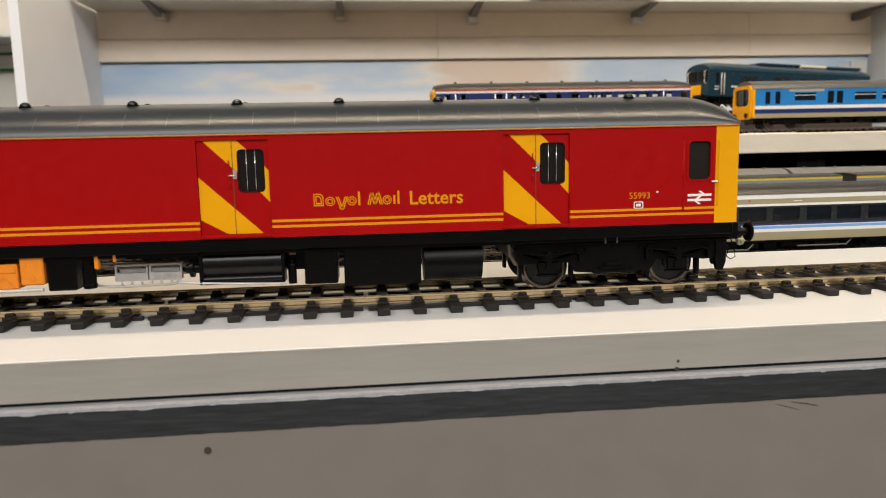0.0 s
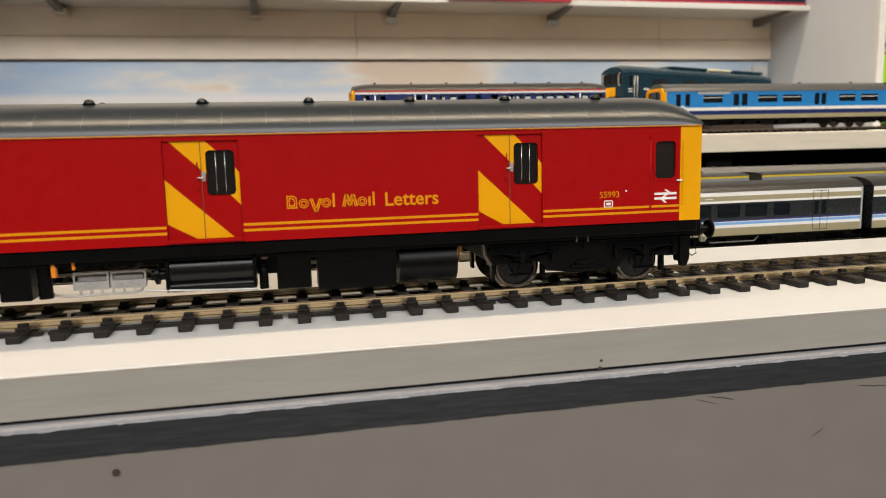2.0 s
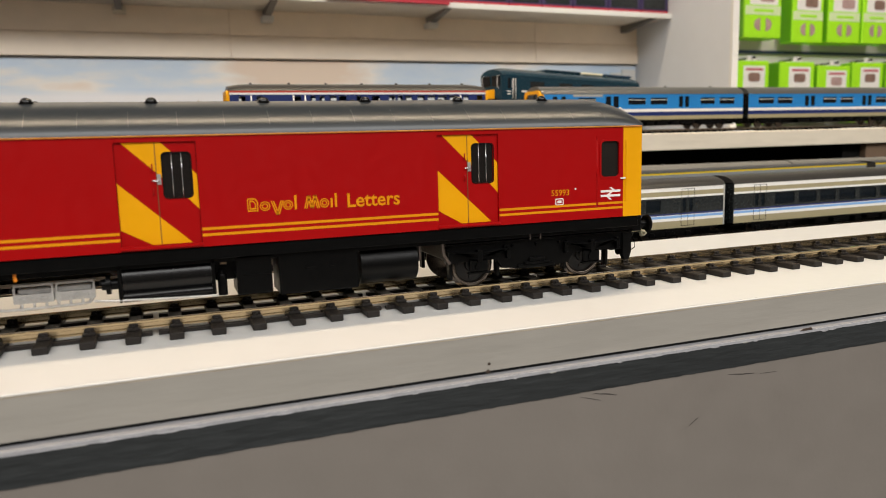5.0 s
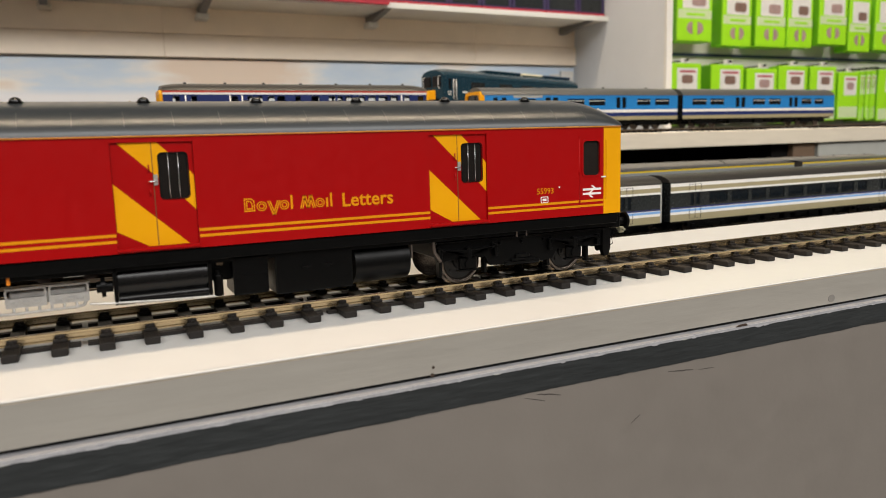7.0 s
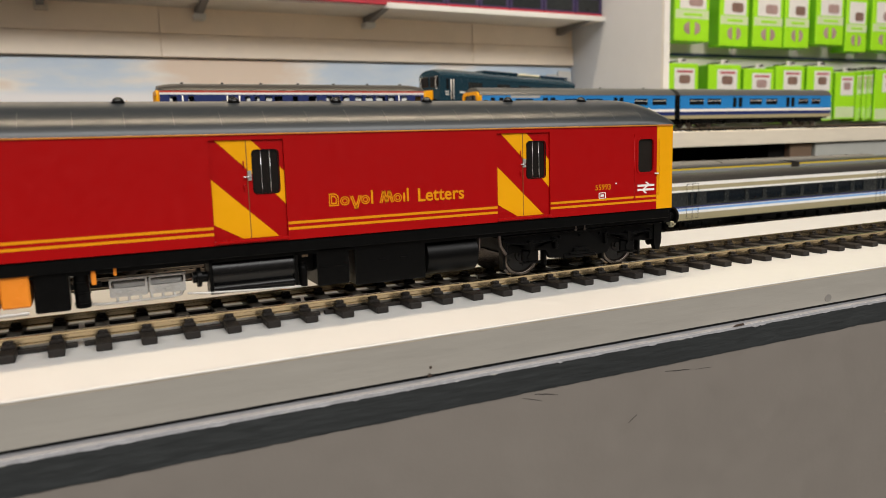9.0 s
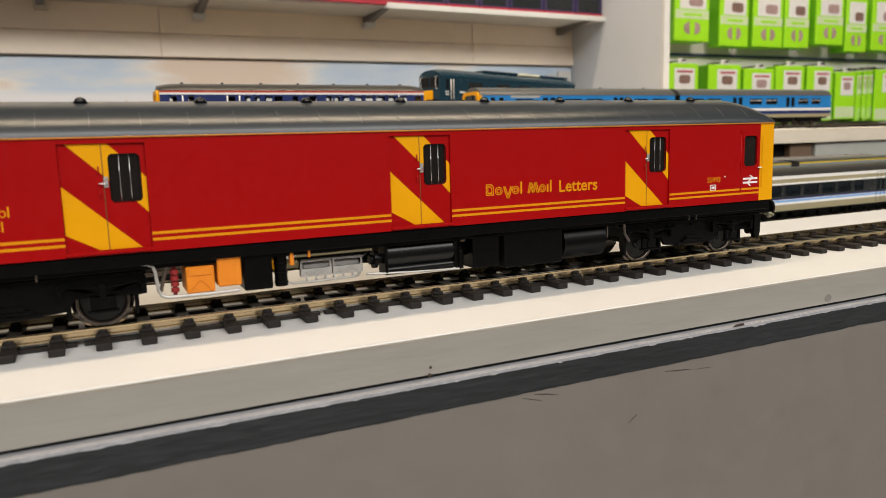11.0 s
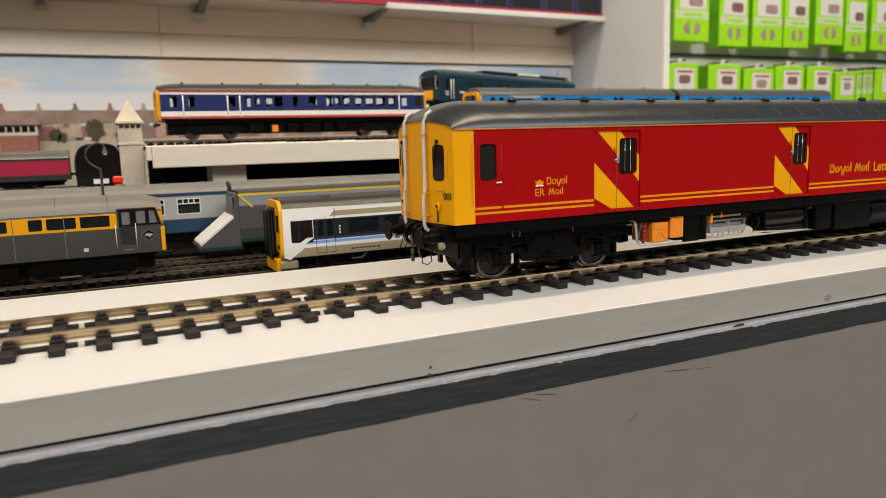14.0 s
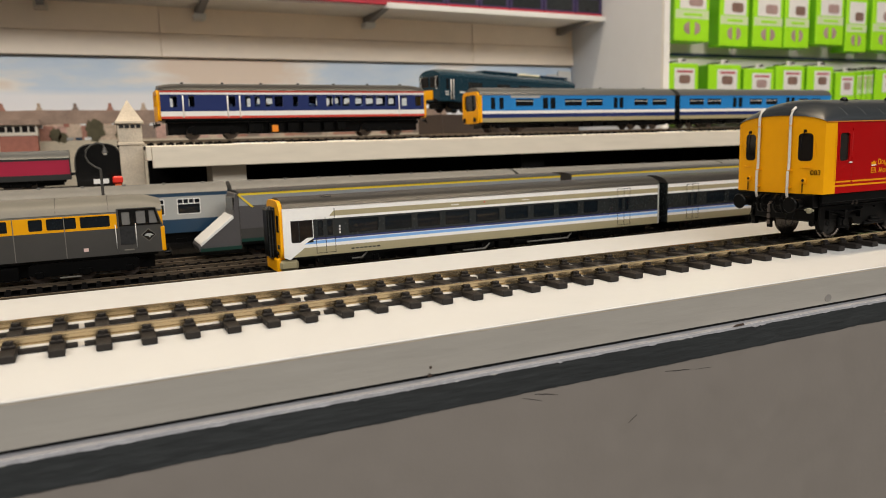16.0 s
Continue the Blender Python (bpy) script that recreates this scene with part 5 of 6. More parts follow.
# navy single railcar
bb = [(0.0175, 0.0188, BLACK), (0.0188, 0.0209, REDP), (0.0209, 0.0252, WHITEP), (0.0252, 0.0400, NAVY), (0.0400, 0.0419, WHITEP), (0.0419, 0.0436, REDP)]
LB = 0.2570
wb_ = [((a - 280) / 469 * LB, (b - 280) / 469 * LB, 0.0290, 0.0388) for a, b in ((296, 307), (325, 334), (388, 400), (416, 425), (432, 441), (450, 462), (466, 480), (498, 507), (526, 541), (558, 570), (574, 584), (588, 601), (612, 626), (632, 647), (652, 670), (674, 690), (702, 713), (730, 742))]
bub = coach("diesel_railcar", "navy blue model railcar with red and white stripes and yellow ends", LB, 0.0365, bb, 0.0508, ROOF3, wb_, pose(0.0565, 0.4002, ZUP), (YEL, YEL), see=True, bogies=(0.045, 0.212), wb=0.034,
            boxes=fill_boxes(LB, 11), vents=7, droop=0.3)
for px in (316, 387, 407, 697):
    x = (px - 280) / 469 * LB
    bm = bmesh.new()
    tube(bm, (x, -0.0004, 0.0195), (x, -0.0004, 0.0392), 0.0006, 8)
    part("white_handrail", bm, MARKW, bub, "white handrail")
for xe, s in ((0.0, -1), (LB, 1)):
    part("cab_front", plate(bmesh.new(), rrect(0.0008, 0.0357, 0.0172, 0.0440, 0.004), [rrect(0.003, 0.0115, 0.030, 0.0405, 0.001), rrect(0.0135, 0.0230, 0.030, 0.0405, 0.001), rrect(0.025, 0.0335, 0.030, 0.0405, 0.001)], xe + s * 0.0022, -s * 0.0020, axis="x"), YEL, bub, "yellow cab front")
    part("front_glass", B(*sorted((xe + s * 0.0004, xe + s * 0.0008)), 0.003, 0.0335, 0.0295, 0.041), GLASS, bub)
part("orange_box", B(0.0985, 0.1045, 0.0020, 0.0060, 0.0055, 0.0120, bevel=0.0004), ORANGE, bub)

# bright blue two-car unit
b150 = [(0.0110, 0.0154, BEIGE), (0.0154, 0.0198, NAVY), (0.0198, 0.0231, WHITEP), (0.0231, 0.0397, LBLUE)]
X15 = 0.3790
ROOF5 = mat("satin_mid_grey_roof", (0.075, 0.078, 0.076), 0.34, vary=0.1, scale=60)
w150 = [(a - X15, b - X15, 0.0280, 0.0356) for a, b in ((0.4236, 0.4464), (0.4886, 0.5122), (0.5185, 0.5420), (0.5888, 0.6096), (0.6166, 0.6389))]
d150 = [(a - X15, b - X15, 0.0248, 0.0372) for a, b in ((0.3921, 0.3976), (0.4028, 0.4083), (0.4590, 0.4660), (0.4690, 0.4760), (0.5580, 0.5640), (0.5665, 0.5725))]
g150 = "cars of the bright blue unit"
unit_a = coach("sprinter_unit_car", "bright blue model railcar with white and navy stripes and yellow front", 0.2735, 0.0365, b150, 0.0488, ROOF5, w150 + d150, pose(X15, 0.4002, ZUP), (YEL, CHAR), bogies=(0.040, 0.230),
               boxes=fill_boxes(0.2735, 21), group=g150, wframe=None, vents=4)
part("cab_front", plate(bmesh.new(), rrect(0.0004, 0.0361, 0.0100, 0.0440, 0.006), [rrect(0.0045, 0.0320, 0.0235, 0.0405, 0.004)], -0.0026, 0.0024, axis="x"), YEL, unit_a, "yellow cab front")
part("front_glass", B(-0.0012, -0.0006, 0.004, 0.0325, 0.0230, 0.0410), GLASS, unit_a)
part("corridor_door", B(-0.0022, -0.0010, 0.0140, 0.0225, 0.0225, 0.0410, bevel=0.0005), CHAR, unit_a)
part("cab_stripe", B(-0.0006, 0.0022, -0.0003, 0.0002, 0.0112, 0.0397), YEL, unit_a, "yellow cab corner")
part("roof_panel", B(0.0385, 0.0760, -0.0002, 0.0003, 0.0368, 0.0394), COACHG, unit_a, "pale grey cantrail panel")
for a, b, c, d in w150:
    part("window_bar", B(a, b, -0.0001, 0.0004, 0.0330, 0.0335), MARKW, unit_a)
w2 = [(a, b, 0.0280, 0.0356) for a, b in ((0.016, 0.040), (0.046, 0.070), (0.120, 0.143), (0.150, 0.172), (0.212, 0.232), (0.238, 0.256))]
d2 = [(0.090, 0.097, 0.0248, 0.0372), (0.100, 0.107, 0.0248, 0.0372), (0.188, 0.195, 0.0248, 0.0372), (0.198, 0.205, 0.0248, 0.0372)]
unit_b = coach("sprinter_unit_car", "bright blue model railcar with white and navy stripes", 0.2780, 0.0365, b150, 0.0488, ROOF5, w2 + d2, pose(0.6600, 0.4002, ZUP), (CHAR, LBLUE), bogies=(0.042, 0.236), boxes=fill_boxes(0.278, 22), group=g150)
for a, b, c, d in w2:
    part("window_bar", B(a, b, -0.0001, 0.0004, 0.0330, 0.0335), MARKW, unit_b)
solid("corridor_bellows", B(0.6527, 0.6598, 0.4080, 0.4290, ZUP + 0.0060, ZUP + 0.0440, bevel=0.001), BLACK, "black corridor bellows between two model coaches", "bellows")

# dark blue-green heavy diesel, standing askew on its block
blg = [(0.0130, 0.0400, DGREEN), (0.0400, 0.0425, DGREEN)]
AT = pose(0.3800, 0.5000, 0.1104, 0, 0.6, 20)
big = coach("heavy_diesel", "deep blue-green model diesel locomotive with yellow nose, standing askew", 0.282, 0.0360, blg, 0.0525, DGREEN, [(0.0100, 0.0155, 0.0270, 0.0395)], AT, (DGREEN, DGREEN), bogies=(0.050, 0.225), wb=0.052, heavy=True, axles=3,
            boxes=[(0.095, 0.180, 0.004, 0.0125, BLACK)], droop=0.25)
part("yellow_nose", B(-0.0022, 0.0008, 0.0120, 0.0345, 0.0150, 0.0262, bevel=0.0012), YEL, big, "yellow nose panel")
for y0 in (0.0030, 0.0195):
    part("windscreen", B(-0.0012, 0.0004, y0, y0 + 0.0135, 0.0300, 0.0420, bevel=0.0004), GLASS, big)
for y0 in (0.0045, 0.0300):
    bm = bmesh.new()
    pipe(bm, [(-0.0004, y0, 0.0275), (-0.0034, y0, 0.0285), (-0.0034, y0, 0.0410), (-0.0004, y0, 0.0425)], 0.0003, 6)
    part("handrail", bm, MARKW, big)
for xh in (0.0180, 0.0225):
    bm = bmesh.new()
    tube(bm, (xh, -0.0008, 0.0150), (xh, -0.0008, 0.0390), 0.0005, 6)
    part("handrail", bm, MARKW, big)
part("cab_door", B(0.0185, 0.0220, -0.0003, 0.0002, 0.0150, 0.0390), CHAR, big)
for z in (0.0245, 0.0275):
    part("emblem_bar", B(0.0085, 0.0150, -0.0002, 0.0001, z - 0.004, z - 0.003), MARKW, big)
for k in range(3):
    part("small_writing", B(0.0345 + 0.0032 * k, 0.0370 + 0.0032 * k, -0.0002, 0.0001, 0.0235, 0.0255), MARKW, big)
for x0, x1, m in ((0.0900, 0.1600, DGREEN), (0.1650, 0.2080, mat("pale_cream_panel", (0.75, 0.7, 0.5), 0.5)), (0.2120, 0.2750, COACHB)):
    part("roof_hatch", B(x0, x1, 0.0085, 0.0275, 0.0515, 0.0545, bevel=0.0008), m, big)
for x0 in (0.050, 0.105, 0.150, 0.2):
    part("side_grille", B(x0, x0 + 0.026, -0.0002, 0.0002, 0.0270, 0.0370), CHAR, big)
solid("display_block", B(0, 0.29, -0.002, 0.040, 0, 0.0284, bevel=0.001), mat("dark_brown_card", (0.035, 0.022, 0.016), 0.7, scale=60), "dark brown block under the askew locomotive", "block", at=pose(0.3800, 0.5000, DECK, 0, 0, 20))

# left end of the layout
pil = thing("gate_pillar", "pale grey stone model pillar with a pointed cap", "pillar")
part("shaft", B(0.0205, 0.0400, 0.398, 0.418, -0.0115, 0.0990, bevel=0.0006), STONE, pil)
part("collar", B(0.0195, 0.0412, 0.397, 0.419, 0.0800, 0.0825, bevel=0.0004), STONE, pil)
part("collar", B(0.0188, 0.0418, 0.396, 0.420, 0.0985, 0.1010, bevel=0.0004), STONE, pil)
bm = bmesh.new()
q = [bm.verts.new(p) for p in ((0.0195, 0.397, 0.1008), (0.0411, 0.397, 0.1008), (0.0411, 0.419, 0.1008), (0.0195, 0.419, 0.1008))]
tp = bm.verts.new((0.0303, 0.408, 0.1195))
for i in range(4):
    bm.faces.new((q[i], q[(i + 1) % 4], tp))
bm.faces.new(q[::-1])
part("cap", bm, STONE, pil)
for k in range(4):
    part("slot", B(0.0218 + 0.0046 * k, 0.0252 + 0.0046 * k, 0.3972, 0.3982, 0.0950, 0.0978), SLIT, pil)

solid("rear_terrace", B(-0.62, 0.0120, 0.385, 0.62, -0.0115, 0.0380), BOARD, "black raised terrace behind the lower tracks", "board", kind="structure")
small_track(0.4260, -0.60, 0.01, 0.0428)
cr = [(0.0095, 0.0142, ROOF3), (0.0142, 0.0262, CRIMSON), (0.0262, 0.0280, ROOF3)]
coach("crimson_coach", "crimson model van with grey roof", 0.33, 0.036, cr, 0.0345, ROOF5, [], pose(-0.349, 0.4080, 0.0428), (ROOF3, ROOF3), bogies=(0.05, 0.28))
blk = thing("black_tank_wagon", "black model tank wagon with a rounded end", "model wagon")
bm = bmesh.new()
arch = [(-0.0150, 0.0450)] + [(0.0035 - 0.0185 * math.copysign(abs(math.cos(a)) ** 0.55, math.cos(a)), 0.0600 + 0.0218 * math.sin(a) ** 0.75) for a in [math.pi * k / 16 for k in range(17)]] + [(0.0215, 0.0450)]
plate(bm, arch, [], 0.400, 0.055)
part("shell", bm, BLACKG, blk)
bm = bmesh.new()
pipe(bm, [(x * 1.01 - 0.00003, 0.3996, z + 0.0001) for x, z in arch[1:-1]], 0.0006, 6)
part("rim", bm, GREYD, blk)
part("plate_panel", B(-0.002, 0.010, 0.3985, 0.4000, 0.0480, 0.0520), MARKW, blk)
lampx, lampy = 0.0022, 0.2500
ln = thing("yard_lamp", "dark grey swan-neck yard lamp with a small white shade", "lamp")
bm = bmesh.new()
tube(bm, (lampx, lampy, -0.0115), (lampx, lampy, 0.0640), 0.0011, 10, 0.0009)
part("post", bm, GREYD, ln)
bm = bmesh.new()
pts = [(lampx, 0.0636), (lampx - 0.0035, 0.0655), (lampx - 0.0070, 0.0685), (lampx - 0.0085, 0.0725), (lampx - 0.0078, 0.0765), (lampx - 0.0050, 0.0797), (lampx - 0.0010, 0.0812), (lampx + 0.0025, 0.0806), (lampx + 0.0036, 0.0780)]
pipe(bm, [(x, lampy, z) for x, z in pts], 0.00075, 8)
part("swan_neck", bm, GREYD, ln)
bm = bmesh.new()
tube(bm, (lampx + 0.0036, lampy, 0.0785), (lampx + 0.0036, lampy, 0.0745), 0.0008, 12, 0.0023)
part("shade", bm, GREYD, ln)
bm = bmesh.new()
ball(bm, (lampx + 0.0036, lampy, 0.0743), 0.0014)
part("bulb", bm, MARKW, ln)
sg = thing("red_marker", "small bright red model marker on a post", "signal")
part("post", B(0.0150, 0.0162, 0.362, 0.363, -0.0115, 0.0425), GREYD, sg)
part("red_cap", B(0.0120, 0.0198, 0.358, 0.366, 0.0490, 0.0550, bevel=0.0012), mat("bright_red_plastic", (0.75, 0.03, 0.015), 0.4), sg)
part("orange_base", B(0.0135, 0.0183, 0.359, 0.365, 0.0420, 0.0486, bevel=0.0005), mat("orange_red_plastic", (0.7, 0.12, 0.03), 0.45), sg)

# ---- painted backdrop and shop fittings ----
SKY = bpy.data.materials.new("printed_sky")
SKY.use_nodes = True
nt = SKY.node_tree
tc, mp = nt.nodes.new("ShaderNodeTexCoord"), nt.nodes.new("ShaderNodeMapping")
mp.inputs["Scale"].default_value = (3.2, 1, 11)
nz = nt.nodes.new("ShaderNodeTexNoise")
nz.inputs["Scale"].default_value, nz.inputs["Detail"].default_value, nz.inputs["Roughness"].default_value = 1.1, 6, 0.55
cr1 = nt.nodes.new("ShaderNodeValToRGB")
e = cr1.color_ramp.elements
e[0].position, e[0].color = 0.30, (0.40, 0.58, 0.82, 1)
e[1].position, e[1].color = 0.66, (0.84, 0.68, 0.54, 1)
e.new(0.50).color = (0.66, 0.75, 0.84, 1)
e.new(0.58).color = (0.90, 0.85, 0.78, 1)
sep = nt.nodes.new("ShaderNodeSeparateXYZ")
mr = nt.nodes.new("ShaderNodeMapRange")
mr.inputs[1].default_value, mr.inputs[2].default_value = 0.158, 0.168
mxr = nt.nodes.new("ShaderNodeMix")
mxr.data_type = "RGBA"
mxr.inputs["A"].default_value = (0.90, 0.88, 0.87, 1)
nt.links.new(tc.outputs["Object"], mp.inputs[0])
nt.links.new(mp.outputs[0], nz.inputs["Vector"])
# one long warm cloud bank between two stretches of paler blue
cl, cb = nt.nodes.new("ShaderNodeMapping"), nt.nodes.new("ShaderNodeTexGradient")
cb.gradient_type = "SPHERICAL"
cl.inputs["Location"].default_value = (-0.786, 0, -3.42)
cl.inputs["Scale"].default_value = (3.57, 0, 16.7)
ad = nt.nodes.new("ShaderNodeMath")
ad.operation, ad.inputs[1].default_value = "MULTIPLY_ADD", 0.36
soften = nt.nodes.new("ShaderNodeMath")
soften.operation, soften.inputs[1].default_value, soften.inputs[2].default_value = "MULTIPLY_ADD", 0.85, 0.04
nt.links.new(nz.outputs["Fac"], soften.inputs[0])
nt.links.new(tc.outputs["Object"], cl.inputs[0])
nt.links.new(cl.outputs[0], cb.inputs["Vector"])
nt.links.new(cb.outputs["Fac"], ad.inputs[0])
nt.links.new(soften.outputs[0], ad.inputs[2])
nt.links.new(ad.outputs[0], cr1.inputs[0])
nt.links.new(tc.outputs["Object"], sep.inputs[0])
nt.links.new(sep.outputs["Z"], mr.inputs[0])
nt.links.new(mr.outputs[0], mxr.inputs["Factor"])
nt.links.new(cr1.outputs[0], mxr.inputs["B"])
bs = nt.nodes["Principled BSDF"]
nt.links.new(mxr.outputs["Result"], bs.inputs["Base Color"])
bs.inputs["Roughness"].default_value = 0.6
drop = solid("backdrop", B(-0.432, 0.885, 0.940, 0.950, -0.0115, 0.2140), SKY, "printed scenic sky backdrop with clouds", "backdrop", kind="structure")
ROOFT = mat("printed_brown_roof", (0.36, 0.25, 0.185), 0.8, vary=0.4, scale=60)
TERR = mat("printed_house_wall", (0.62, 0.45, 0.33), 0.8, vary=0.45, scale=38)
FIELD = mat("printed_tan_ground", (0.60, 0.51, 0.37), 0.8, vary=0.2, scale=40, stretch=(0.3, 1, 1))
TREE = mat("printed_dark_tree", (0.10, 0.085, 0.045), 0.9, vary=0.4, scale=90)
part("printed_ground", B(-0.437, 0.80, 0.9360, 0.9398, -0.0115, 0.0920), FIELD, drop, "printed tan ground")
part("printed_terrace", B(-0.437, 0.62, 0.9380, 0.9399, 0.0900, 0.1180), TERR, drop, "printed row of houses")
HOUSES = [mat("printed_wall_" + n, c, 0.8, vary=0.4, scale=70) for n, c in (("brick", (0.42, 0.20, 0.14)), ("buff", (0.58, 0.44, 0.32)), ("shade", (0.30, 0.22, 0.17)), ("pink", (0.55, 0.34, 0.27)))]
rnd = random.Random(21)
x = -0.437
while x < 0.60:
    w = rnd.uniform(0.014, 0.030)
    part("printed_house", B(x, x + w, 0.9374, 0.9380, 0.0900 + rnd.uniform(0, 0.004), 0.1160 + rnd.uniform(-0.004, 0.003)), HOUSES[rnd.randrange(4)], drop)
    x += w
part("printed_roof", strip_mesh(rough_edge(-0.437, 0.62, 0.02, 0.1365, 0.0012, 9), rough_edge(-0.437, 0.62, 0.02, 0.1170, 0.0015, 7), 0.9370, 0.9399), ROOFT, drop, "printed brown terrace roofs")
for k in range(18):
    x = -0.40 + 0.0475 * k
    part("printed_chimney", plate(bmesh.new(), [(x, 0.136), (x + 0.011, 0.136), (x + 0.008, 0.1415), (x + 0.0072, 0.147), (x + 0.0035, 0.147), (x + 0.003, 0.1415)], [], 0.9372, 0.002), HOUSES[k % 3], drop)
for k in range(30):
    x = -0.42 + 0.032 * k + 0.006 * math.sin(k * 2.3)
    part("printed_window", B(x, x + 0.0075, 0.9373, 0.9382, 0.1130 + 0.002 * math.sin(k), 0.1235 + 0.002 * math.sin(k)), MARKW if k % 3 else BRICK, drop)
rnd = random.Random(3)
for xc, zc, r in ((0.010, 0.108, 0.016), (-0.044, 0.100, 0.010), (-0.034, 0.096, 0.008), (0.045, 0.100, 0.009), (-0.2, 0.105, 0.014), (-0.3, 0.10, 0.012)):
    loop = [(xc + r * (1 + 0.25 * rnd.uniform(-1, 1)) * math.cos(a) * 0.8, zc + r * (1 + 0.25 * rnd.uniform(-1, 1)) * math.sin(a)) for a in [2 * math.pi * k / 22 for k in range(22)]]
    part("printed_tree", plate(bmesh.new(), loop, [], 0.9358, 0.003), TREE, drop)
for k in range(3):
    x = 0.0 + 0.012 * k
    part("printed_car", B(x - 0.03, x - 0.021, 0.9352, 0.9360, 0.0925, 0.0965), (COACHG, COACHB, MARKW)[k], drop)
sb = thing("signal_box_model", "small brick and timber model signal box", "model building")
part("brick_base", B(-0.1135, -0.0660, 0.900, 0.930, 0.030, 0.1000), BRICK, sb)
part("timber_top", B(-0.1145, -0.0650, 0.899, 0.931, 0.1000, 0.1150), DECKW, sb)
for k in range(5):
    part("window", B(-0.1120 + 0.0092 * k, -0.1050 + 0.0092 * k, 0.8984, 0.8992, 0.1050, 0.1130), GLASS, sb)
part("roof", strip_mesh([(-0.118, 0.1225), (-0.061, 0.1225)], [(-0.1195, 0.1150), (-0.0595, 0.1150)], 0.895, 0.935), ROOFT, sb)
part("stand", B(-0.115, -0.065, 0.899, 0.931, -0.0115, 0.030), BOARD, sb)

# wall boards over the backdrop
LEFT, RIGHT = -0.432, 0.885
for a, b in ((LEFT, 0.1128), (0.1132, 0.6588), (0.6592, RIGHT)):
    solid("wall_board_north", B(a, b, 0.932, 0.950, 0.2170, 0.2515, bevel=0.0008), WALLB, "beige wall board above the backdrop", "wall", kind="structure")
    solid("wall_board_north", B(a, b, 0.936, 0.950, 0.2525, 0.3600, bevel=0.0008), WALLB, "beige wall board above the backdrop", "wall", kind="structure")
solid("wall_board_back", B(-1.2, 2.6, 0.9505, 0.97, -0.95, 0.75), SHOPW, "off-white back panel of the shelving", "wall", kind="structure")
SHELF_AT = pose(RIGHT, 0, 0) @ pose(0, 0, 0, 0, 0.32, 0) @ pose(-RIGHT, 0, 0)
shelf = thing("upper_shelf", "off-white metal shelf with a pale front lip above the trains", "shelf", at=SHELF_AT)
part("shelf_plate", B(LEFT + 0.001, RIGHT - 0.001, 0.835, 0.950, 0.2885, 0.2910), SHOPW, shelf)
part("front_lip", B(LEFT + 0.001, RIGHT - 0.001, 0.8320, 0.8350, 0.2870, 0.2960, bevel=0.0006), WHITEP, shelf, "pale front lip")
for x, capz, capm in ((-0.3352, 0.2735, DECKW), (-0.0519, 0.2735, DECKW), (0.1646, 0.2685, WHITEP), (0.4437, 0.2685, WHITEP), (0.8450, 0.2700, None)):
    bm = bmesh.new()
    plate(bm, [(0.9355, 0.2750), (0.9355, 0.2884), (0.838, 0.2884), (0.838, 0.2868), (0.922, 0.2750)], [], x, 0.010, axis="x")
    plate(bm, [(0.9355, 0.2750), (0.9355, 0.2884), (0.838, 0.2884), (0.838, 0.2868), (0.922, 0.2750)], [], x + 0.010, 0, axis="x")
    br = part("bracket", bm, mat("grey_bracket_steel", (0.16, 0.15, 0.14), 0.5) if x < -0.3 else bpy.data.materials["grey_bracket_steel"], shelf, "grey steel shelf bracket")
    if capm:
        part("bracket_cap", B(x - 0.004, x + 0.014, 0.9100, 0.9345, capz, capz + 0.0090, bevel=0.0008), capm, br, "pale bracket end cap")
PURP = mat("dark_purple_carton", (0.03, 0.018, 0.075), 0.4, vary=0.2)
CARR = mat("red_carton_band", (0.45, 0.02, 0.04), 0.4)
rnd = random.Random(12)
x = 0.245
while x < 0.86:
    w = rnd.uniform(0.055, 0.075)
    over = 0.0155 if x < 0.44 else 0.0
    c = thing("model_carton", "dark purple boxed model with a red lower band", "carton", "boxed models on the upper shelf", at=SHELF_AT @ pose(0, -over, 0))
    x1 = min(x + w, 0.882)
    part("box", B(x, x1 - 0.001, 0.840, 0.890, 0.2962, 0.345, bevel=0.0006), PURP, c)
    part("red_band", B(x, x1 - 0.001, 0.8393, 0.8400, 0.2962, 0.3010), CARR, c)
    part("window", B(x + 0.006, x1 - 0.008, 0.8393, 0.8401, 0.304, 0.326), CHAR, c)
    part("base", B(x, x1 - 0.001, 0.840, 0.890, 0.2911, 0.2961), CARR, c)
    x += w
for xp, wp, zp in ((0.822, 0.024, 0.1995), (0.848, 0.030, 0.2060)):
    solid("white_card", B(xp, xp + wp, 0.9310, 0.9345, -0.0115, zp, bevel=0.0004), WHITEP, "white card standing against the backdrop's end", "card")
# side panels of the bay
solid("side_panel_east_wall", B(RIGHT, RIGHT + 0.008, 0.682, 0.950, -0.95, 0.75), mat("cool_grey_side_panel", (0.66, 0.68, 0.71), 0.5, vary=0.03, scale=4), "light grey side panel of the shelving bay", "panel", kind="structure")
solid("side_panel_east_trim", B(RIGHT - 0.001, RIGHT + 0.012, 0.6750, 0.6820, -0.95, 0.75, bevel=0.0008), WHITEP, "white edge strip of the side panel", "trim", kind="structure")
solid("side_panel_west_wall", B(LEFT - 0.012, LEFT, 0.665, 0.950, -0.95, 0.75), mat("white_side_panel", (0.86, 0.87, 0.90), 0.5, vary=0.03, scale=3), "white side panel of the shelving bay", "panel", kind="structure")
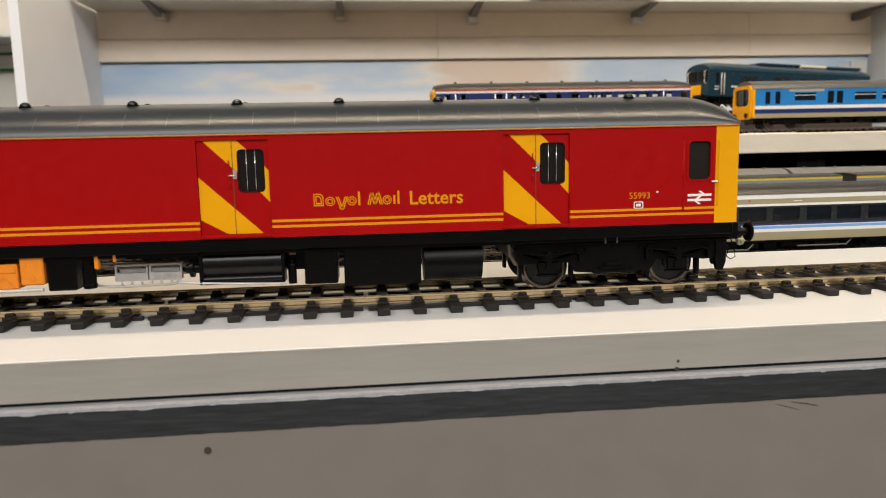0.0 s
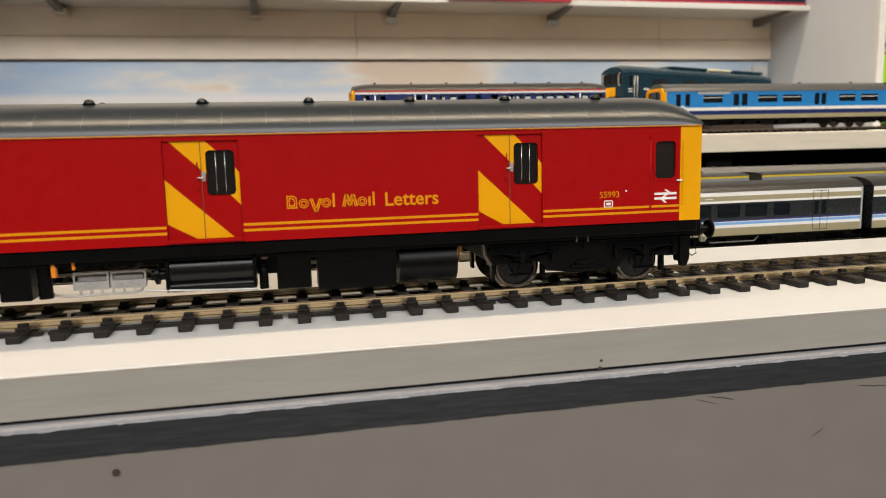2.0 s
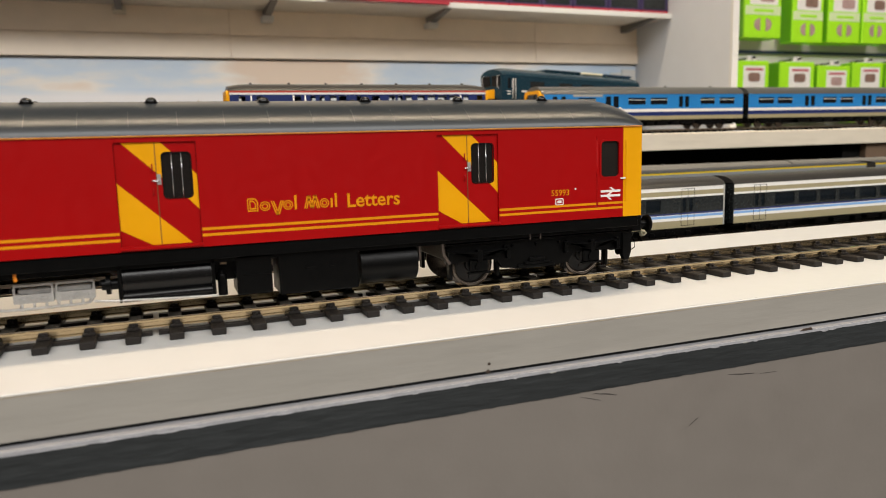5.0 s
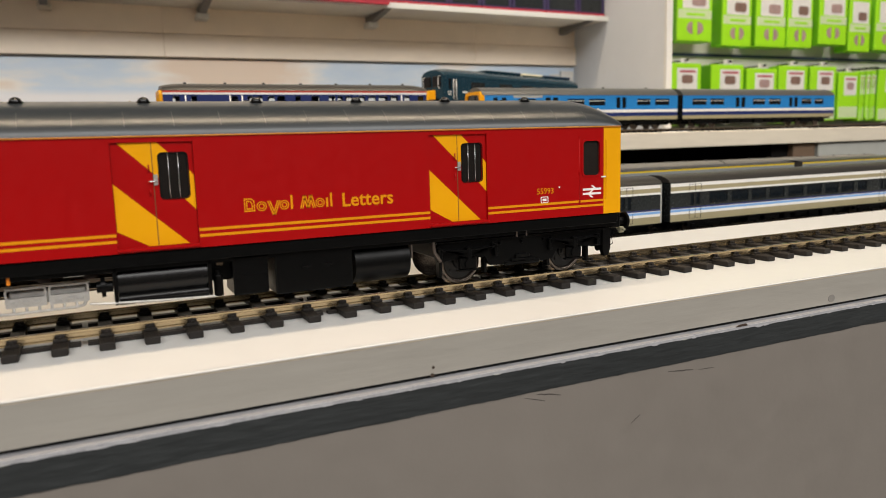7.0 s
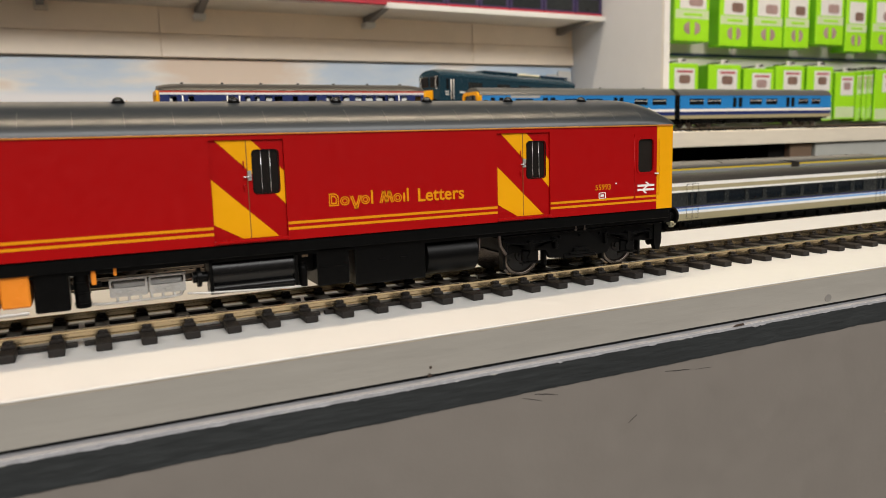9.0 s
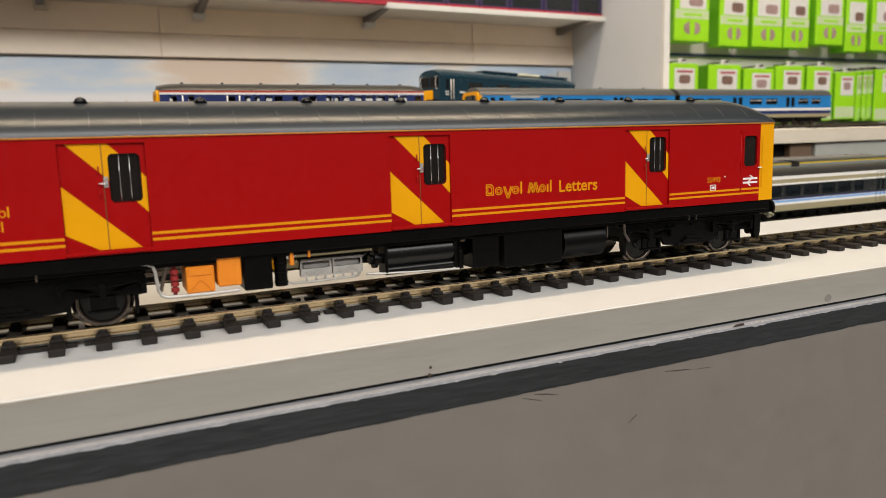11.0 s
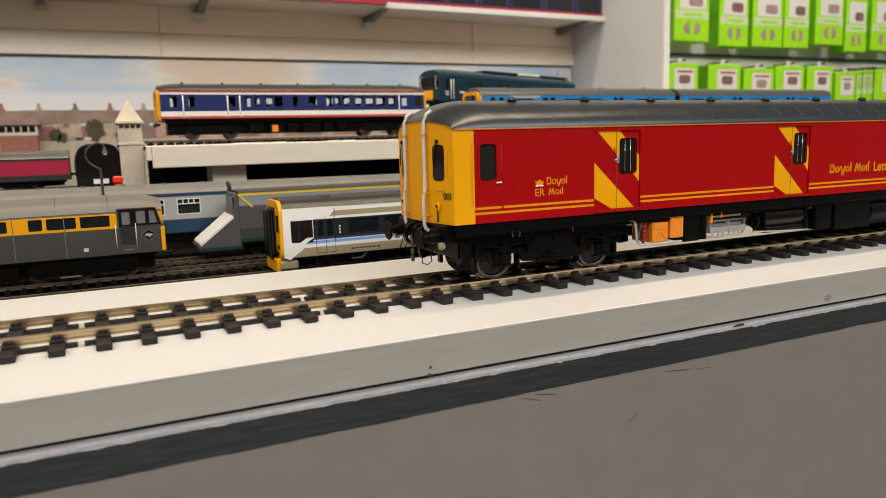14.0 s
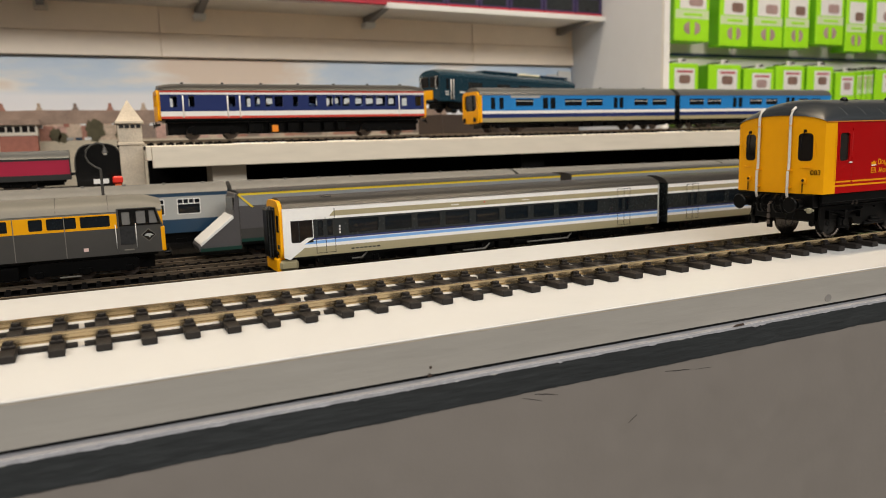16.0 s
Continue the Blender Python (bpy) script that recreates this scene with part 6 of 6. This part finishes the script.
# next bay on the left
for z in (0.235, 0.262, 0.21):
    solid("green_price_strip", B(-0.80, LEFT - 0.013, 0.9440, 0.9500, z - 0.004, z), mat("green_shelf_strip", (0.01, 0.10, 0.03), 0.4) if z == 0.235 else bpy.data.materials["green_shelf_strip"], "dark green price strip on the next bay", "strip")
solid("side_shelf", B(-0.80, LEFT - 0.013, 0.870, 0.9500, 0.2480, 0.2535, bevel=0.0008), WHITEP, "white shelf of the next bay", "shelf")

# hooks and bright green packs on the slatted panel
GREEN = mat("bright_green_card", (0.38, 0.82, 0.012), 0.42, vary=0.04)
GREEN2 = mat("deep_green_card", (0.15, 0.46, 0.01), 0.45, vary=0.05)
PALEG = mat("pale_green_label", (0.62, 0.76, 0.42), 0.5)
PINKG = mat("grey_pink_print", (0.40, 0.27, 0.25), 0.6, vary=0.3, scale=60)
BROWNP = mat("brown_print", (0.22, 0.13, 0.10), 0.6, vary=0.4, scale=60)
NAVYR = mat("dark_blue_rail", (0.02, 0.035, 0.07), 0.35)
YP = 0.900
for z in (0.2440, 0.1500, 0.0600, 0.3400):
    solid("slat_rail", B(0.92, 2.6, 0.9420, 0.9504, z, z + 0.006), NAVYR, "dark blue horizontal slat rail", "rail")
solid("slat_post", B(0.918, 0.930, 0.938, 0.9504, -0.3, 0.75), mat("brown_post", (0.22, 0.14, 0.09), 0.6), "brown upright at the slatted panel", "post")


def pack(x0, x1, z0, z1, tall, seed):
    rnd = random.Random(seed)
    depth = rnd.uniform(0.030, 0.042)
    p = thing("hanging_pack", "bright green hanging pack with a white printed label", "pack", "green packs on the hooks")
    y = YP + rnd.uniform(-0.004, 0.004)
    part("carton", B(x0, x1, y, y + depth, z0, z1, bevel=0.0012), GREEN, p)
    part("carton_side", B(x0 - 0.0006, x0 + 0.0001, y + 0.003, y + depth, z0 + 0.002, z1 - 0.002), GREEN2, p, "deep green carton side")
    w = x1 - x0
    if tall:
        part("label", B(x0 + w * 0.14, x1 - w * 0.10, y - 0.0004, y, z0 + 0.066, z1 - 0.012), MARKW, p, "white printed label")
        part("pale_band", B(x0 + 0.002, x1 - 0.002, y - 0.0003, y, z0 + 0.046, z0 + 0.064), PALEG, p)
        part("print_bar", B(x0 + w * 0.25, x1 - w * 0.22, y - 0.0006, y - 0.0003, z0 + 0.052, z0 + 0.057), GREEN, p)
        part("print_shape", plate(bmesh.new(), rrect(x0 + w * 0.4, x1 - w * 0.2, z0 + 0.072, z0 + 0.092, 0.006), [], y - 0.0007, 0.0003), BROWNP if seed % 2 else PINKG, p)
        for s in (-1, 1):
            xc = x0 + w * 0.5 + s * w * 0.07
            loop = [(xc + s * 0.0005, z0 + 0.014)] + [(xc + s * w * 0.17 * math.sin(a), z0 + 0.027 - 0.013 * math.cos(a)) for a in [math.pi * k / 10 for k in range(11)]] + [(xc + s * 0.0005, z0 + 0.040)]
            part("die_cut_window", plate(bmesh.new(), loop, [], y - 0.0005, 0.0004), PINKG, p)
    else:
        part("label", B(x0 + w * 0.26, x1 - w * 0.12, y - 0.0004, y, z1 - 0.055, z1 - 0.010), MARKW, p, "white printed label")
        part("print_shape", plate(bmesh.new(), rrect(x0 + w * 0.40, x1 - w * 0.26, z1 - 0.042, z1 - 0.024, 0.006), [], y - 0.0007, 0.0003), BROWNP if seed % 3 else PINKG, p)
        part("print_bar", B(x0 + w * 0.34, x1 - w * 0.18, y - 0.0007, y - 0.0004, z1 - 0.019, z1 - 0.015), CARR, p)
        part("pale_band", B(x0 + 0.002, x1 - 0.002, y - 0.0003, y, z0 + 0.004, z0 + 0.030), PALEG, p)
        part("hang_tab", B(x0 + w * 0.38, x0 + w * 0.62, y + 0.001, y + 0.003, z1, z1 + 0.010), MARKW, p)
    bm = bmesh.new()
    xm = (x0 + x1) / 2
    tube(bm, (xm, y - 0.006, z1 + 0.006), (xm, 0.949, z1 + 0.006), 0.0016, 8)
    ball(bm, (xm, y - 0.006, z1 + 0.006), 0.003)
    part("hook", bm, BLACKG, p, "black display hook")


for i, ((a, b), z) in enumerate(zip(((1.119, 1.2156), (1.2467, 1.3327), (1.3483, 1.441), (1.4445, 1.5249), (1.544, 1.6384), (1.6546, 1.7311), (1.7523, 1.850), (1.870, 1.960), (1.98, 2.07)),
                                    (0.2693, 0.2626, 0.2640, 0.2645, 0.2736, 0.2609, 0.2661, 0.266, 0.264))):
    pack(a, b, z, z + 0.128, True, i)
for i, ((a, b), z) in enumerate(zip(((1.098, 1.1891), (1.2135, 1.3089), (1.3175, 1.4112), (1.424, 1.5173), (1.5269, 1.6152), (1.6253, 1.6971), (1.7020, 1.7085), (1.7118, 1.7183), (1.7220, 1.7285), (1.7320, 1.7385), (1.7420, 1.7485), (1.7540, 1.7610), (1.7671, 1.871), (1.90, 1.99)),
                                    (0.2237, 0.2223, 0.2156, 0.2236, 0.224, 0.2124, 0.215, 0.215, 0.216, 0.216, 0.217, 0.217, 0.2197, 0.22))):
    pack(a, b, 0.0945 + 0.003 * (i % 3), z, False, 40 + i)

# marks on the front panel
SCUFF = mat("dark_scuff", (0.05, 0.043, 0.038), 0.7)
NAILM = mat("rusty_nail_hole", (0.05, 0.03, 0.02), 0.7)
PALESC = mat("grey_smudge", (0.225, 0.21, 0.19), 0.7)


def stroke(points, w, m, y):
    """A thin worn scratch along the points on the panel's face."""
    bm = bmesh.new()
    n = len(points)
    up = [(x, z + w * (0.25 + 0.75 * math.sin(math.pi * (i + 0.3) / n))) for i, (x, z) in enumerate(points)]
    plate(bm, up + list(reversed(points)), [], y, 0.0002)
    part("scratch", bm, m, fascia)


rnd = random.Random(6)
stroke([(0.2281 + 0.0022 * k, -0.0333 - 0.0002 * k + rnd.uniform(-0.0002, 0.0002)) for k in range(8)], 0.0005, SCUFF, -0.0480)
stroke([(0.2470 + 0.002 * k, -0.0352 - 0.0001 * k) for k in range(6)], 0.0002, SCUFF, -0.0480)
stroke([(0.2067 + 0.001 * k, -0.0540 + 0.0006 * k) for k in range(6)], 0.0004, SCUFF, -0.0480)
stroke([(0.1500 + 0.002 * k, -0.0318 - 0.0006 * k) for k in range(6)], 0.0003, SCUFF, -0.0480)
stroke([(0.1560 + 0.002 * k, -0.0312 - 0.0004 * k + rnd.uniform(-0.0002, 0.0002)) for k in range(7)], 0.0005, SCUFF, -0.0480)
bm = bmesh.new()
tube(bm, (-0.0743, -0.0484, -0.0364), (-0.0743, -0.0478, -0.0364), 0.0013, 14)
part("nail_hole", bm, NAILM, fascia, "small rusty nail hole")
edge_ob = bpy.data.objects["shelf_board_edge_trim"]
for x, z, r, m in ((0.1100, -0.0128, 0.0006, NAILM), (0.1095, -0.0160, 0.0009, NAILM), (0.3444, -0.0128, 0.0026, PALESC), (0.0700, -0.0162, 0.0004, NAILM)):
    part("stain", plate(bmesh.new(), [(x + r * math.cos(a), z + r * math.sin(a) * (1.0 if r < 0.002 else 0.8)) for a in [2 * math.pi * k / 14 for k in range(14)]], [], -0.0442, 0.0003), m, edge_ob)
part("stain", plate(bmesh.new(), [(0.2700, -0.0176), (0.2780, -0.0176), (0.2770, -0.0164), (0.2720, -0.0166)], [], -0.0486, 0.0003), NAILM, fascia)

rnd = random.Random(17)
for k in range(46):
    x = -0.14 + 0.0155 * k + rnd.uniform(-0.006, 0.006)
    w, h = rnd.uniform(0.0015, 0.0075), rnd.uniform(0.00022, 0.0006)
    z = -0.01885 + rnd.uniform(-0.0002, 0.00015)
    loop = [(x, z), (x + w * 0.3, z - h * rnd.uniform(0.3, 1)), (x + w * 0.7, z - h * rnd.uniform(0.2, 0.8)), (x + w, z), (x + w * 0.6, z + h * 0.5), (x + w * 0.25, z + h * 0.35)]
    part("paint_chip", plate(bmesh.new(), loop, [], -0.0486, 0.0003), STRIP if k % 6 else COACHG, fascia)

# ---- track pieces ----
for k in range(-28, 68):
    ob = new("sleeper", SLEEPERS[1 if k % 6 == 4 else 0])
    ob.parent = track
    ob.location = (0.0132 + PITCH * k, 0, 0)

# ---- movement ----
TRAVEL = [(0.0, -0.2922), (0.5, -0.2861), (1.0, -0.2804), (1.5, -0.2746), (2.0, -0.2686), (2.5, -0.2624), (3.0, -0.2567), (3.5, -0.2510), (4.0, -0.2451),
          (5.2, -0.2310), (6.5, -0.2155), (7.0, -0.2092), (7.5, -0.2022), (8.0, -0.1940), (8.5, -0.1842), (9.0, -0.1726), (9.8, -0.1480), (10.7, -0.1110), (11.5, -0.0699),
          (12.0, -0.0373), (12.5, 0.0), (13.0, 0.0427), (13.5, 0.0897), (14.0, 0.1425), (14.5, 0.2020), (15.0, 0.2660), (15.5, 0.3298), (16.0, 0.3930)]


def travelled(t):
    """How far the railcar has come at t, by a smooth curve through TRAVEL."""
    T = TRAVEL
    i = max(0, min(len(T) - 2, sum(1 for a, _ in T if a <= t) - 1))

    def slope(k):
        a, b = T[max(0, k - 1)], T[min(len(T) - 1, k + 1)]
        return (b[1] - a[1]) / (b[0] - a[0])
    (t0, p0), (t1, p1) = T[i], T[i + 1]
    h = t1 - t0
    u = (t - t0) / h
    return (2 * u**3 - 3 * u**2 + 1) * p0 + (u**3 - 2 * u**2 + u) * h * slope(i) + (3 * u**2 - 2 * u**3) * p1 + (u**3 - u**2) * h * slope(i + 1)


def motions():
    times = [0.1 * k for k in range(161)]
    walk(railcar, [(t, pose(travelled(t), 0, 0)) for t in times])
    for w, x in WHEELSETS:
        walk(w, [(t, pose(x, YC, RAILZ + WR, 0, math.degrees((travelled(t) - travelled(0)) / WR), 0)) for t in times])


motions()
